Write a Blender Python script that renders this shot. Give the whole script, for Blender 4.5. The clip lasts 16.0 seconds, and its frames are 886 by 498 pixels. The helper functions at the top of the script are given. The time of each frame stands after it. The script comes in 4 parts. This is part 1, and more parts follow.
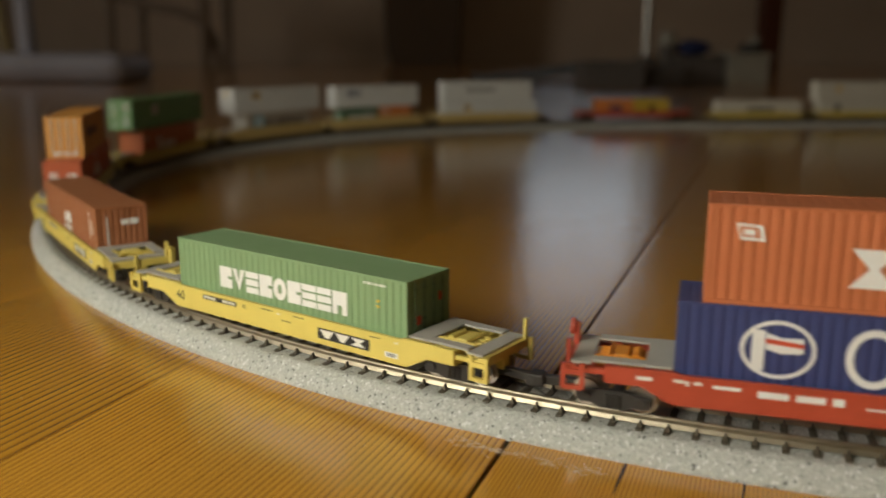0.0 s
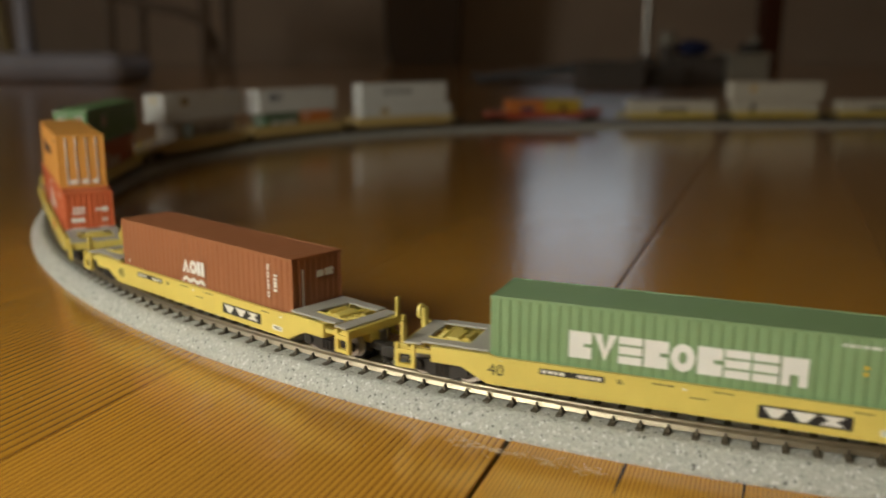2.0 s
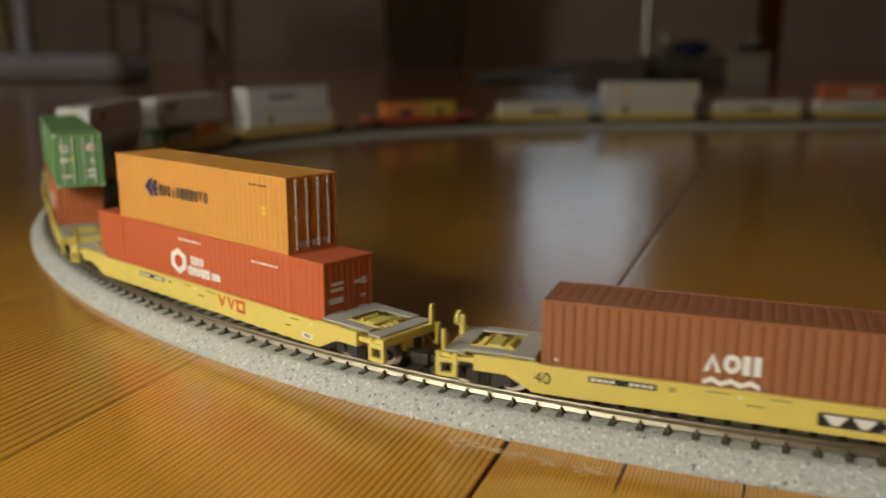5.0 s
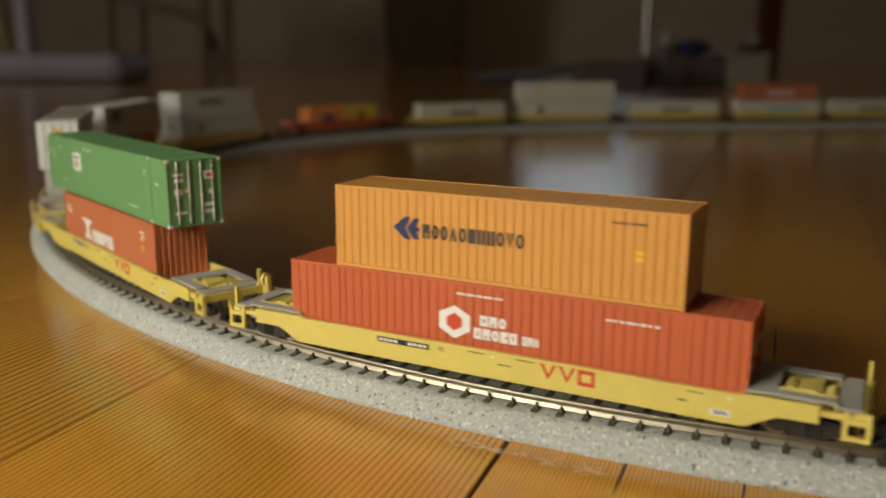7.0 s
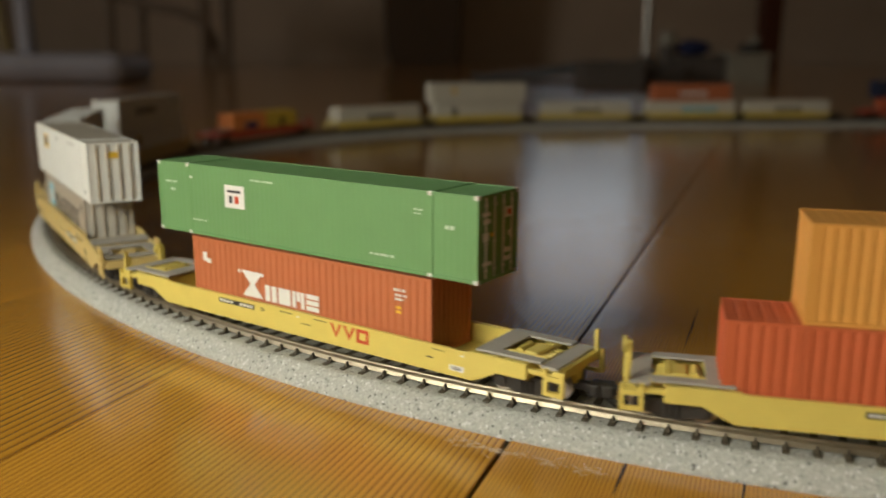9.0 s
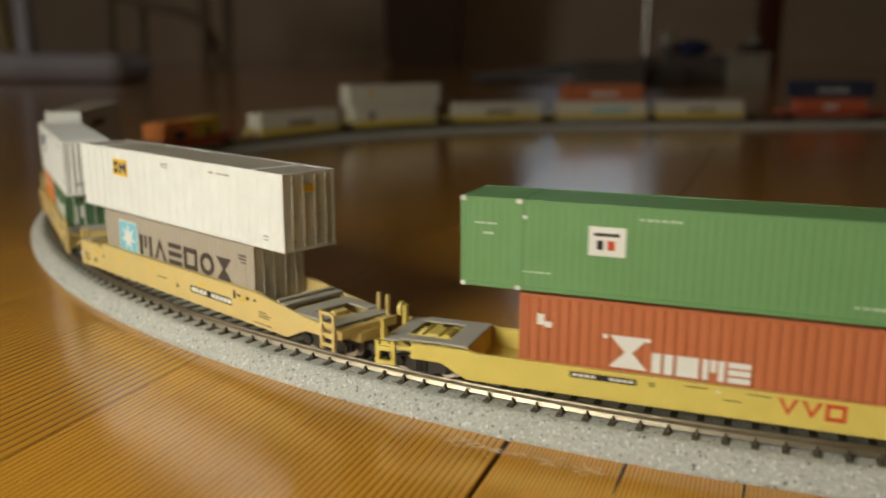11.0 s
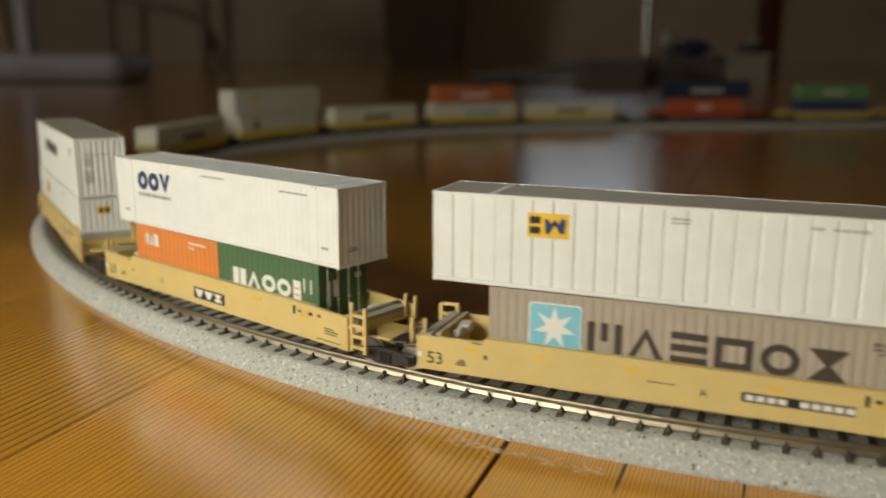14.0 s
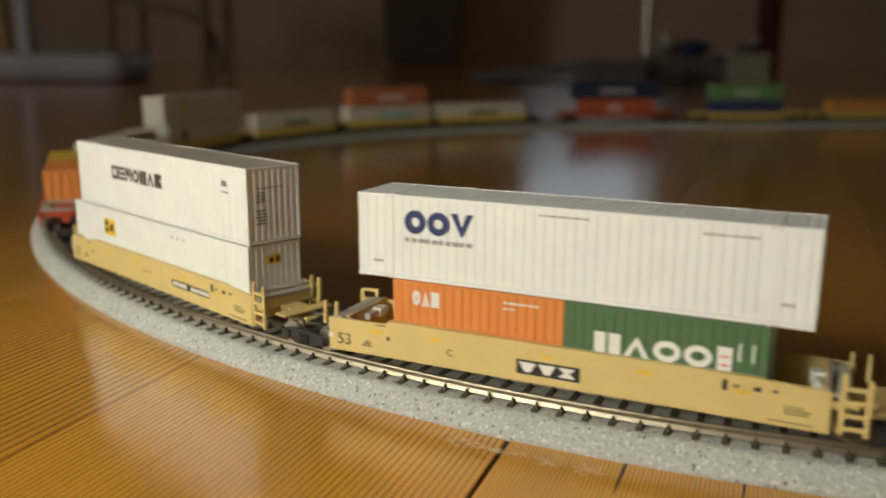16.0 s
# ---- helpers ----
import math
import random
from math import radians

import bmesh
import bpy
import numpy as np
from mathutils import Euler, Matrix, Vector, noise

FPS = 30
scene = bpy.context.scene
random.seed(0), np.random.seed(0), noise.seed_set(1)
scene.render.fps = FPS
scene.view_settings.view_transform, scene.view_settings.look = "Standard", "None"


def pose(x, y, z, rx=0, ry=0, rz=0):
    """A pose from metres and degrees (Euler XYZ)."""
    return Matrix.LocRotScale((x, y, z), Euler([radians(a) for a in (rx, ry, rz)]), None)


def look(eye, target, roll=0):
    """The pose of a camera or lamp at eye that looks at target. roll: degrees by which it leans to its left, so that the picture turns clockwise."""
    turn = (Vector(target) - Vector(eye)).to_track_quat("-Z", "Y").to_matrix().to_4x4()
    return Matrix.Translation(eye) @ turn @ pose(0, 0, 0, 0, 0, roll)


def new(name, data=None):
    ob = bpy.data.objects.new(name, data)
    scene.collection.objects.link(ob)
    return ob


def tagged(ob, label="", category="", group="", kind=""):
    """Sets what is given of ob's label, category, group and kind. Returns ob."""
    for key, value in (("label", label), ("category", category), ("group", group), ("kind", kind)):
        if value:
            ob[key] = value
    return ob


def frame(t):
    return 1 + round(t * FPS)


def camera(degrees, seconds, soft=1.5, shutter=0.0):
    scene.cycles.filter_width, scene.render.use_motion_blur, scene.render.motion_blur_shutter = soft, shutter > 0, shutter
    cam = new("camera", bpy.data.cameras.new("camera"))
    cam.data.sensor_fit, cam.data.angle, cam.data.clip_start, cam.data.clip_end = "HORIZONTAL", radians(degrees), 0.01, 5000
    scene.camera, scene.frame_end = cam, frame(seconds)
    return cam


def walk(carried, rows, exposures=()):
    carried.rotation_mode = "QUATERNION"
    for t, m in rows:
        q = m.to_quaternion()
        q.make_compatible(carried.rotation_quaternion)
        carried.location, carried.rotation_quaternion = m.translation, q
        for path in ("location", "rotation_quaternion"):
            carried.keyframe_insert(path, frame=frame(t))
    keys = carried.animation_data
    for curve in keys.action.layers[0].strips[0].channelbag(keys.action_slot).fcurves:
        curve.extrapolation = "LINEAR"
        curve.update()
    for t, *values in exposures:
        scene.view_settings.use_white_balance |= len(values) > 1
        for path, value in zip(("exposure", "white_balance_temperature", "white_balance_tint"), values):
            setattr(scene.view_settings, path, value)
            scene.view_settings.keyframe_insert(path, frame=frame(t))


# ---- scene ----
# ---------------------------------------------------------------- camera
MM = 0.001
cam = camera(54.286, 16.0, soft=1.9, shutter=0.5)
cam.data.dof.use_dof = True
cam.data.dof.focus_distance = 0.19
cam.data.dof.aperture_fstop = 12.5
EYE = Vector((0.0, 0.0, 0.07398))
AHEAD = EYE + Vector((0.0, math.cos(radians(12.7815)), -math.sin(radians(12.7815))))
STAND = look(EYE, AHEAD, 0.1743)
walk(cam, [(0.0, STAND), (16.0, STAND)], [(0.0, 0.0), (16.0, 0.0)])

# ---------------------------------------------------------------- light
world = bpy.data.worlds.new("world")
scene.world = world
world.use_nodes = True
sky = world.node_tree.nodes.new("ShaderNodeTexSky")
sky.sky_type, sky.sun_disc = "NISHITA", False
sky.sun_elevation, sky.sun_rotation = radians(22), radians(200)
world.node_tree.links.new(sky.outputs[0], world.node_tree.nodes["Background"].inputs[0])
world.node_tree.nodes["Background"].inputs[1].default_value = 0.06


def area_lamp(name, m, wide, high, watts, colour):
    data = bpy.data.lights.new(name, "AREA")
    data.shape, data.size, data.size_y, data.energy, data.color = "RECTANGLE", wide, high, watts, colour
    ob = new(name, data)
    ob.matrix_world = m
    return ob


# soft light added unseen beside the lens for the near track, fill as from a side window, and the daylight of the window
# over the far floor
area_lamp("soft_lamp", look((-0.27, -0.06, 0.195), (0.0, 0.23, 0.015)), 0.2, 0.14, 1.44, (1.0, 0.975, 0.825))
# side fill, added to lift the dim room from out of view
area_lamp("window_light", look((-4.47, -0.55, 1.4), (0.0, 0.9, 0.5)), 1.4, 1.3, 27.0, (1.0, 0.935, 0.85))
area_lamp("window_daylight", look((1.09, 6.36, 1.44), (1.09, 4.0, 1.3)), 0.88, 1.145, 1.0, (1.0, 0.95, 0.89))

# ---------------------------------------------------------------- materials


def material(name):
    m = bpy.data.materials.new(name)
    m.use_nodes = True
    return m, m.node_tree.nodes, m.node_tree.links, m.node_tree.nodes["Principled BSDF"]


def paint(name, colour, rough=0.5, metal=0.0, vary=0.12, scale=160.0, grain=3000.0, bump=0.06):
    """Painted or moulded surface: slow patches, fine grain, uneven gloss."""
    m, n, l, b = material(name)
    co = n.new("ShaderNodeTexCoord")
    big, fine = n.new("ShaderNodeTexNoise"), n.new("ShaderNodeTexNoise")
    big.inputs["Scale"].default_value, big.inputs["Detail"].default_value = scale, 4
    fine.inputs["Scale"].default_value, fine.inputs["Detail"].default_value = grain, 2
    for x in (big, fine):
        l.new(co.outputs["Object"], x.inputs["Vector"])
    both = n.new("ShaderNodeMath")
    both.operation = "MULTIPLY_ADD"
    l.new(fine.outputs["Fac"], both.inputs[0])
    both.inputs[1].default_value = 0.35
    l.new(big.outputs["Fac"], both.inputs[2])
    mix = n.new("ShaderNodeMapRange")
    mix.inputs["From Min"].default_value, mix.inputs["From Max"].default_value = 0.35, 1.0
    mix.inputs["To Min"].default_value, mix.inputs["To Max"].default_value = 1.0 - vary, 1.0 + vary
    l.new(both.outputs[0], mix.inputs["Value"])
    col = n.new("ShaderNodeVectorMath")
    col.operation = "SCALE"
    col.inputs[0].default_value = colour
    l.new(mix.outputs[0], col.inputs["Scale"])
    l.new(col.outputs[0], b.inputs["Base Color"])
    ro = n.new("ShaderNodeMapRange")
    ro.inputs["To Min"].default_value, ro.inputs["To Max"].default_value = rough * 0.8, min(1.0, rough * 1.25)
    l.new(big.outputs["Fac"], ro.inputs["Value"])
    l.new(ro.outputs[0], b.inputs["Roughness"])
    b.inputs["Metallic"].default_value = metal
    bp = n.new("ShaderNodeBump")
    bp.inputs["Strength"].default_value, bp.inputs["Distance"].default_value = bump, 0.0003
    l.new(fine.outputs["Fac"], bp.inputs["Height"])
    l.new(bp.outputs[0], b.inputs["Normal"])
    return m


def wood_floor(name, pitch, line=(0.165, 0.055, 0.009)):
    """Varnished fir with dark late-wood lines about pitch millimetres apart."""
    m, n, l, b = material(name)
    co, info = n.new("ShaderNodeTexCoord"), n.new("ShaderNodeObjectInfo")
    off = n.new("ShaderNodeCombineXYZ")
    k = n.new("ShaderNodeMath")
    k.operation = "MULTIPLY"
    k.inputs[1].default_value = 7.3
    l.new(info.outputs["Random"], k.inputs[0])
    l.new(k.outputs[0], off.inputs[0])
    l.new(k.outputs[0], off.inputs[1])
    add = n.new("ShaderNodeVectorMath")
    add.operation = "ADD"
    l.new(co.outputs["Object"], add.inputs[0])
    l.new(off.outputs[0], add.inputs[1])

    def stretched(sx, sy):
        mp = n.new("ShaderNodeMapping")
        mp.inputs["Scale"].default_value = (sx, sy, 1.0)
        l.new(add.outputs[0], mp.inputs["Vector"])
        return mp.outputs[0]

    wave = n.new("ShaderNodeTexWave")
    wave.wave_type, wave.bands_direction, wave.wave_profile = "BANDS", "X", "SAW"
    for key, v in (("Scale", 314.0 / pitch), ("Distortion", 5.0), ("Detail", 2.5), ("Detail Scale", 0.22), ("Detail Roughness", 0.6)):
        wave.inputs[key].default_value = v
    l.new(stretched(1.0, 0.035), wave.inputs["Vector"])
    fibre, patch, mottle = n.new("ShaderNodeTexNoise"), n.new("ShaderNodeTexNoise"), n.new("ShaderNodeTexNoise")
    fibre.inputs["Scale"].default_value, fibre.inputs["Detail"].default_value = 1.0, 4
    l.new(stretched(1500.0, 30.0), fibre.inputs["Vector"])
    patch.inputs["Scale"].default_value, patch.inputs["Detail"].default_value = 1.0, 3
    l.new(stretched(38.0, 6.0), patch.inputs["Vector"])
    mottle.inputs["Scale"].default_value, mottle.inputs["Detail"].default_value = 90.0, 6
    l.new(add.outputs[0], mottle.inputs["Vector"])
    ramp = n.new("ShaderNodeValToRGB")
    ramp.color_ramp.elements[0].position, ramp.color_ramp.elements[0].color = 0.05, (0.655, 0.330, 0.040, 1)
    ramp.color_ramp.elements[1].position, ramp.color_ramp.elements[1].color = 0.95, (*line, 1)
    mid = ramp.color_ramp.elements.new(0.68)
    mid.color = (0.545, 0.255, 0.029, 1)
    mixf = n.new("ShaderNodeMath")
    mixf.operation = "MULTIPLY_ADD"
    l.new(fibre.outputs["Fac"], mixf.inputs[0])
    mixf.inputs[1].default_value = 0.35
    l.new(wave.outputs["Fac"], mixf.inputs[2])
    sub = n.new("ShaderNodeMath")
    sub.operation = "SUBTRACT"
    l.new(mixf.outputs[0], sub.inputs[0])
    sub.inputs[1].default_value = 0.17
    l.new(sub.outputs[0], ramp.inputs["Fac"])
    tone = n.new("ShaderNodeMapRange")
    tone.inputs["To Min"].default_value, tone.inputs["To Max"].default_value = 0.80, 1.16
    l.new(patch.outputs["Fac"], tone.inputs["Value"])
    tone2 = n.new("ShaderNodeMapRange")
    tone2.inputs["To Min"].default_value, tone2.inputs["To Max"].default_value = 0.8, 1.12
    l.new(info.outputs["Random"], tone2.inputs["Value"])
    mul = n.new("ShaderNodeMath")
    mul.operation = "MULTIPLY"
    l.new(tone.outputs[0], mul.inputs[0])
    l.new(tone2.outputs[0], mul.inputs[1])
    col = n.new("ShaderNodeVectorMath")
    col.operation = "SCALE"
    l.new(ramp.outputs["Color"], col.inputs[0])
    l.new(mul.outputs[0], col.inputs["Scale"])
    l.new(col.outputs[0], b.inputs["Base Color"])
    ro = n.new("ShaderNodeMapRange")
    ro.inputs["To Min"].default_value, ro.inputs["To Max"].default_value = 0.13, 0.23
    l.new(mottle.outputs["Fac"], ro.inputs["Value"])
    l.new(ro.outputs[0], b.inputs["Roughness"])
    b.inputs["IOR"].default_value = 1.5
    b.inputs["Specular IOR Level"].default_value = 0.15
    b.inputs["Coat Weight"].default_value = 1.0
    l.new(ro.outputs[0], b.inputs["Coat Roughness"])
    hsum = n.new("ShaderNodeMath")
    hsum.operation = "MULTIPLY_ADD"
    l.new(wave.outputs["Fac"], hsum.inputs[0])
    hsum.inputs[1].default_value = -0.12
    chat = n.new("ShaderNodeTexNoise")
    chat.inputs["Scale"].default_value, chat.inputs["Detail"].default_value = 1.0, 3
    l.new(stretched(420.0, 140.0), chat.inputs["Vector"])
    l.new(chat.outputs["Fac"], hsum.inputs[2])
    bp = n.new("ShaderNodeBump")
    bp.inputs["Strength"].default_value, bp.inputs["Distance"].default_value = 0.17, 0.0006
    l.new(hsum.outputs[0], bp.inputs["Height"])
    l.new(bp.outputs[0], b.inputs["Normal"])
    l.new(bp.outputs[0], b.inputs["Coat Normal"])
    return m


def ballast_stone():
    m, n, l, b = material("grey_ballast")
    co = n.new("ShaderNodeTexCoord")
    vor, vor2, noi = n.new("ShaderNodeTexVoronoi"), n.new("ShaderNodeTexVoronoi"), n.new("ShaderNodeTexNoise")
    vor.inputs["Scale"].default_value, vor2.inputs["Scale"].default_value = 2000.0, 1100.0
    noi.inputs["Scale"].default_value, noi.inputs["Detail"].default_value = 120.0, 5
    for x in (vor, vor2, noi):
        l.new(co.outputs["Object"], x.inputs["Vector"])
    sep = n.new("ShaderNodeSeparateColor")
    l.new(vor.outputs["Color"], sep.inputs[0])
    ramp = n.new("ShaderNodeValToRGB")
    e = ramp.color_ramp.elements
    e[0].position, e[0].color = 0.0, (0.13, 0.13, 0.12, 1)
    e[1].position, e[1].color = 1.0, (0.70, 0.70, 0.68, 1)
    for p, c in ((0.06, (0.40, 0.405, 0.365, 1)), (0.5, (0.45, 0.455, 0.412, 1)), (0.9, (0.51, 0.515, 0.47, 1))):
        e.new(p).color = c
    l.new(sep.outputs[0], ramp.inputs["Fac"])
    tone = n.new("ShaderNodeMapRange")
    tone.inputs["To Min"].default_value, tone.inputs["To Max"].default_value = 0.92, 1.10
    l.new(noi.outputs["Fac"], tone.inputs["Value"])
    col = n.new("ShaderNodeVectorMath")
    col.operation = "SCALE"
    l.new(ramp.outputs["Color"], col.inputs[0])
    l.new(tone.outputs[0], col.inputs["Scale"])
    l.new(col.outputs[0], b.inputs["Base Color"])
    b.inputs["Roughness"].default_value = 0.85
    bp = n.new("ShaderNodeBump")
    bp.inputs["Strength"].default_value, bp.inputs["Distance"].default_value = 0.45, 0.0004
    l.new(vor2.outputs["Distance"], bp.inputs["Height"])
    l.new(bp.outputs[0], b.inputs["Normal"])
    return m


FIR = [wood_floor("varnished_fir", 1.45), wood_floor("varnished_fir_close_grain", 0.78, (0.27, 0.108, 0.016)), wood_floor("varnished_fir_open_grain", 2.3)]
STONE = ballast_stone()
GAP = paint("dark_gap", (0.012, 0.008, 0.005), 0.9)
RAIL = paint("nickel_rail", (0.38, 0.33, 0.24), 0.42, 1.0, 0.1, 300, 2500, 0.03)
TIE = paint("dark_brown_tie", (0.085, 0.070, 0.046), 0.6, vary=0.3)
BLACK = paint("black_plastic", (0.032, 0.028, 0.024), 0.55)
# roofs of white containers: the dark grazing reflection is put into the colour
ROOFREFLECT = paint("roof_with_dull_reflection", (0.40, 0.365, 0.30), 0.45)
STEEL = paint("wheel_metal", (0.42, 0.38, 0.33), 0.35, 1.0)
GREYDECK = paint("grey_deck", (0.41, 0.385, 0.33), 0.65)
YELLOW = paint("yellow_paint", (0.71, 0.57, 0.135), 0.45, vary=0.06)
TAN = paint("tan_yellow_paint", (0.67, 0.515, 0.205), 0.45, vary=0.06)
CARRED = paint("red_car_paint", (0.48, 0.075, 0.035), 0.45)
ORANGEBIT = paint("orange_gear", (0.70, 0.26, 0.02), 0.5)
WHITE = paint("white_print", (0.80, 0.79, 0.75), 0.6, vary=0.05)
NAVY = paint("navy_print", (0.022, 0.035, 0.12), 0.6)
BROWNINK = paint("dark_brown_print", (0.06, 0.045, 0.035), 0.6)
BLACKINK = paint("black_print", (0.015, 0.014, 0.013), 0.6)
PALEGREEN = paint("pale_green_print", (0.55, 0.66, 0.52), 0.6)
PALEINK = paint("faded_grey_print", (0.30, 0.30, 0.28), 0.6)
REDINK = paint("red_print", (0.60, 0.07, 0.02), 0.6)
SKYBLUE = paint("light_blue_print", (0.22, 0.55, 0.68), 0.6)
GOLD = paint("yellow_print", (0.78, 0.50, 0.04), 0.6)
ROD = paint("silver_rod", (0.68, 0.67, 0.63), 0.4)
WALL = paint("dim_wall", (0.64, 0.55, 0.43), 0.9, scale=2.0, grain=60, bump=0.1)
CEIL = paint("ceiling_white", (0.6, 0.57, 0.5), 0.9, scale=2.0, grain=60)
DARKWOOD = paint("dark_wood", (0.11, 0.075, 0.045), 0.85, scale=8, grain=150)
CHAIRWOOD = paint("worn_brown_wood", (0.30, 0.245, 0.185), 0.8, scale=8, grain=150)
SCUFF = paint("pale_scuff", (0.72, 0.56, 0.36), 0.8)
REDWOOD = paint("red_brown_wood", (0.10, 0.03, 0.012), 0.45, scale=8, grain=150)
PALEGREY = paint("pale_blue_grey_plastic", (0.42, 0.43, 0.48), 0.45, scale=10, grain=400)
PALEWOOD = paint("pale_wood", (0.42, 0.36, 0.18), 0.6, scale=10, grain=200)
CARDWHITE = paint("white_card", (0.36, 0.35, 0.28), 0.7, scale=15, grain=300)
CARDGREY = paint("grey_card", (0.13, 0.115, 0.10), 0.8, scale=15, grain=300)
CHROME = paint("chrome", (0.35, 0.34, 0.31), 0.3, 1.0, scale=20, grain=300)
CLOTHBLUE = paint("blue_grey_sheet", (0.16, 0.18, 0.19), 0.95, scale=12, grain=200)
PALEDOOR = paint("pale_grey_door_paint", (0.56, 0.54, 0.48), 0.5)
BOX_COLOURS = {
    "green": (0.225, 0.345, 0.17), "brown": (0.33, 0.125, 0.052), "orange": (0.66, 0.31, 0.065), "red": (0.56, 0.125, 0.045),
    "rust": (0.52, 0.16, 0.062), "grass": (0.15, 0.315, 0.12), "tan": (0.42, 0.37, 0.295), "white": (0.775, 0.795, 0.765),
    "tangerine": (0.72, 0.25, 0.060), "bottle": (0.080, 0.160, 0.078), "blue": (0.045, 0.058, 0.17), "yellow": (0.62, 0.43, 0.05),
    "navy": (0.02, 0.03, 0.07), "cream": (0.70, 0.68, 0.58),
}
BOX_PAINT = {k: paint(k + "_container_paint", c, 0.48, vary=0.05) for k, c in BOX_COLOURS.items()}

# ---------------------------------------------------------------- mesh helpers


def part(name, bm, mat, parent=None, label=""):
    data = bpy.data.meshes.new(name)
    bm.normal_update()
    bm.to_mesh(data)
    bm.free()
    data.materials.append(mat)
    ob = new(name, data)
    if parent:
        ob.parent = parent
    return tagged(ob, label)


def shared(name, data, parent, x, y, z, rz=0):
    ob = new(name, data)
    ob.parent = parent
    ob.matrix_basis = pose(x, y, z, 0, 0, rz)
    return ob


def box(bm, x0, x1, y0, y1, z0, z1, bev=0.0):
    """A box given in millimetres, its edges rounded by bev."""
    t = bmesh.ops.create_cube(bm, size=1.0)
    vs = t["verts"]
    bmesh.ops.transform(bm, verts=vs, matrix=Matrix.Translation(((x0 + x1) / 2 * MM, (y0 + y1) / 2 * MM, (z0 + z1) / 2 * MM)) @ Matrix.Diagonal((abs(x1 - x0) * MM, abs(y1 - y0) * MM, abs(z1 - z0) * MM, 1)))
    if bev:
        es = list({e for v in vs for e in v.link_edges})
        bmesh.ops.bevel(bm, geom=es, offset=bev * MM, segments=2, affect="EDGES", profile=0.5)
    return bm


def boxes(*rows, bev=0.0):
    bm = bmesh.new()
    for r in rows:
        box(bm, *r, bev=bev)
    return bm


def rod(bm, a, b, r, seg=10, r2=None):
    """A round bar from a to b in millimetres."""
    a, b = Vector(a) * MM, Vector(b) * MM
    d = b - a
    t = bmesh.ops.create_cone(bm, cap_ends=True, segments=seg, radius1=r * MM, radius2=(r if r2 is None else r2) * MM, depth=d.length)
    bmesh.ops.transform(bm, verts=t["verts"], matrix=Matrix.Translation((a + b) / 2) @ d.to_track_quat("Z", "Y").to_matrix().to_4x4())
    return bm


def prism(bm, outline, y0, y1):
    """An outline in x, z (millimetres) drawn out from y0 to y1."""
    lo = [bm.verts.new((x * MM, y0 * MM, z * MM)) for x, z in outline]
    hi = [bm.verts.new((x * MM, y1 * MM, z * MM)) for x, z in outline]
    bm.faces.new(lo)
    bm.faces.new(hi[::-1])
    for i in range(len(lo)):
        j = (i + 1) % len(lo)
        bm.faces.new((lo[j], lo[i], hi[i], hi[j]))
    bmesh.ops.recalc_face_normals(bm, faces=bm.faces)
    return bm


def lettering(name, text, size, mat, parent, x, y, z, flip=False):
    """Real characters on the side of a thing, size in millimetres, standing up from x, z."""
    cu = bpy.data.curves.new(name, "FONT")
    cu.body, cu.size, cu.extrude = text, size * MM, 0.02 * MM
    tmp = bpy.data.objects.new(name, cu)
    data = bpy.data.meshes.new_from_object(tmp)
    bpy.data.objects.remove(tmp)
    data.materials.append(mat)
    ob = new(name, data)
    ob.parent = parent
    ob.matrix_basis = pose(x * MM, y * MM, z * MM, 90, 0, 180 if flip else 0)
    return ob


# ---------------------------------------------------------------- the way of the track
R, CX, CY = 0.381, 0.1901, 0.50899
BED = 0.0015  # height of the track's datum over the floor
E1, E2 = radians(-100.64), radians(-262.0)
NEAR_LEN = 0.70
P1 = Vector((CX + R * math.cos(E1), CY + R * math.sin(E1)))
D1 = Vector((-math.sin(E1), math.cos(E1)))
P2 = Vector((CX + R * math.cos(E2), CY + R * math.sin(E2)))
D2 = -Vector((-math.sin(E2), math.cos(E2)))
N1, N2 = Vector((-D1.y, D1.x)), Vector((D2.y, -D2.x))
Q1 = P1 + D1 * NEAR_LEN
# the closing curve touches both straights
R3 = (Q1 - P2).dot(N2) / (1.0 - N1.dot(N2))
C3 = Q1 + N1 * R3
FAR_LEN = (C3 - P2).dot(D2)
A3 = math.atan2(-N1.y, -N1.x)
TURN3 = 2 * math.pi - (E1 - E2)
ARC = R * (E1 - E2)
TOTAL = NEAR_LEN + R3 * TURN3 + FAR_LEN + ARC
S_E1 = R * (E1 + math.pi / 2)


def way(s):
    """Place and heading at the distance s along the track."""
    u = (s - S_E1) % TOTAL
    if u < NEAR_LEN:
        return P1 + D1 * u, math.atan2(D1.y, D1.x)
    u -= NEAR_LEN
    if u < R3 * TURN3:
        a = A3 + u / R3
        return C3 + R3 * Vector((math.cos(a), math.sin(a))), a + math.pi / 2
    u -= R3 * TURN3
    if u < FAR_LEN:
        return P2 + D2 * (FAR_LEN - u), math.atan2(-D2.y, -D2.x)
    u -= FAR_LEN
    a = E2 + u / R
    return Vector((CX + R * math.cos(a), CY + R * math.sin(a))), a + math.pi / 2


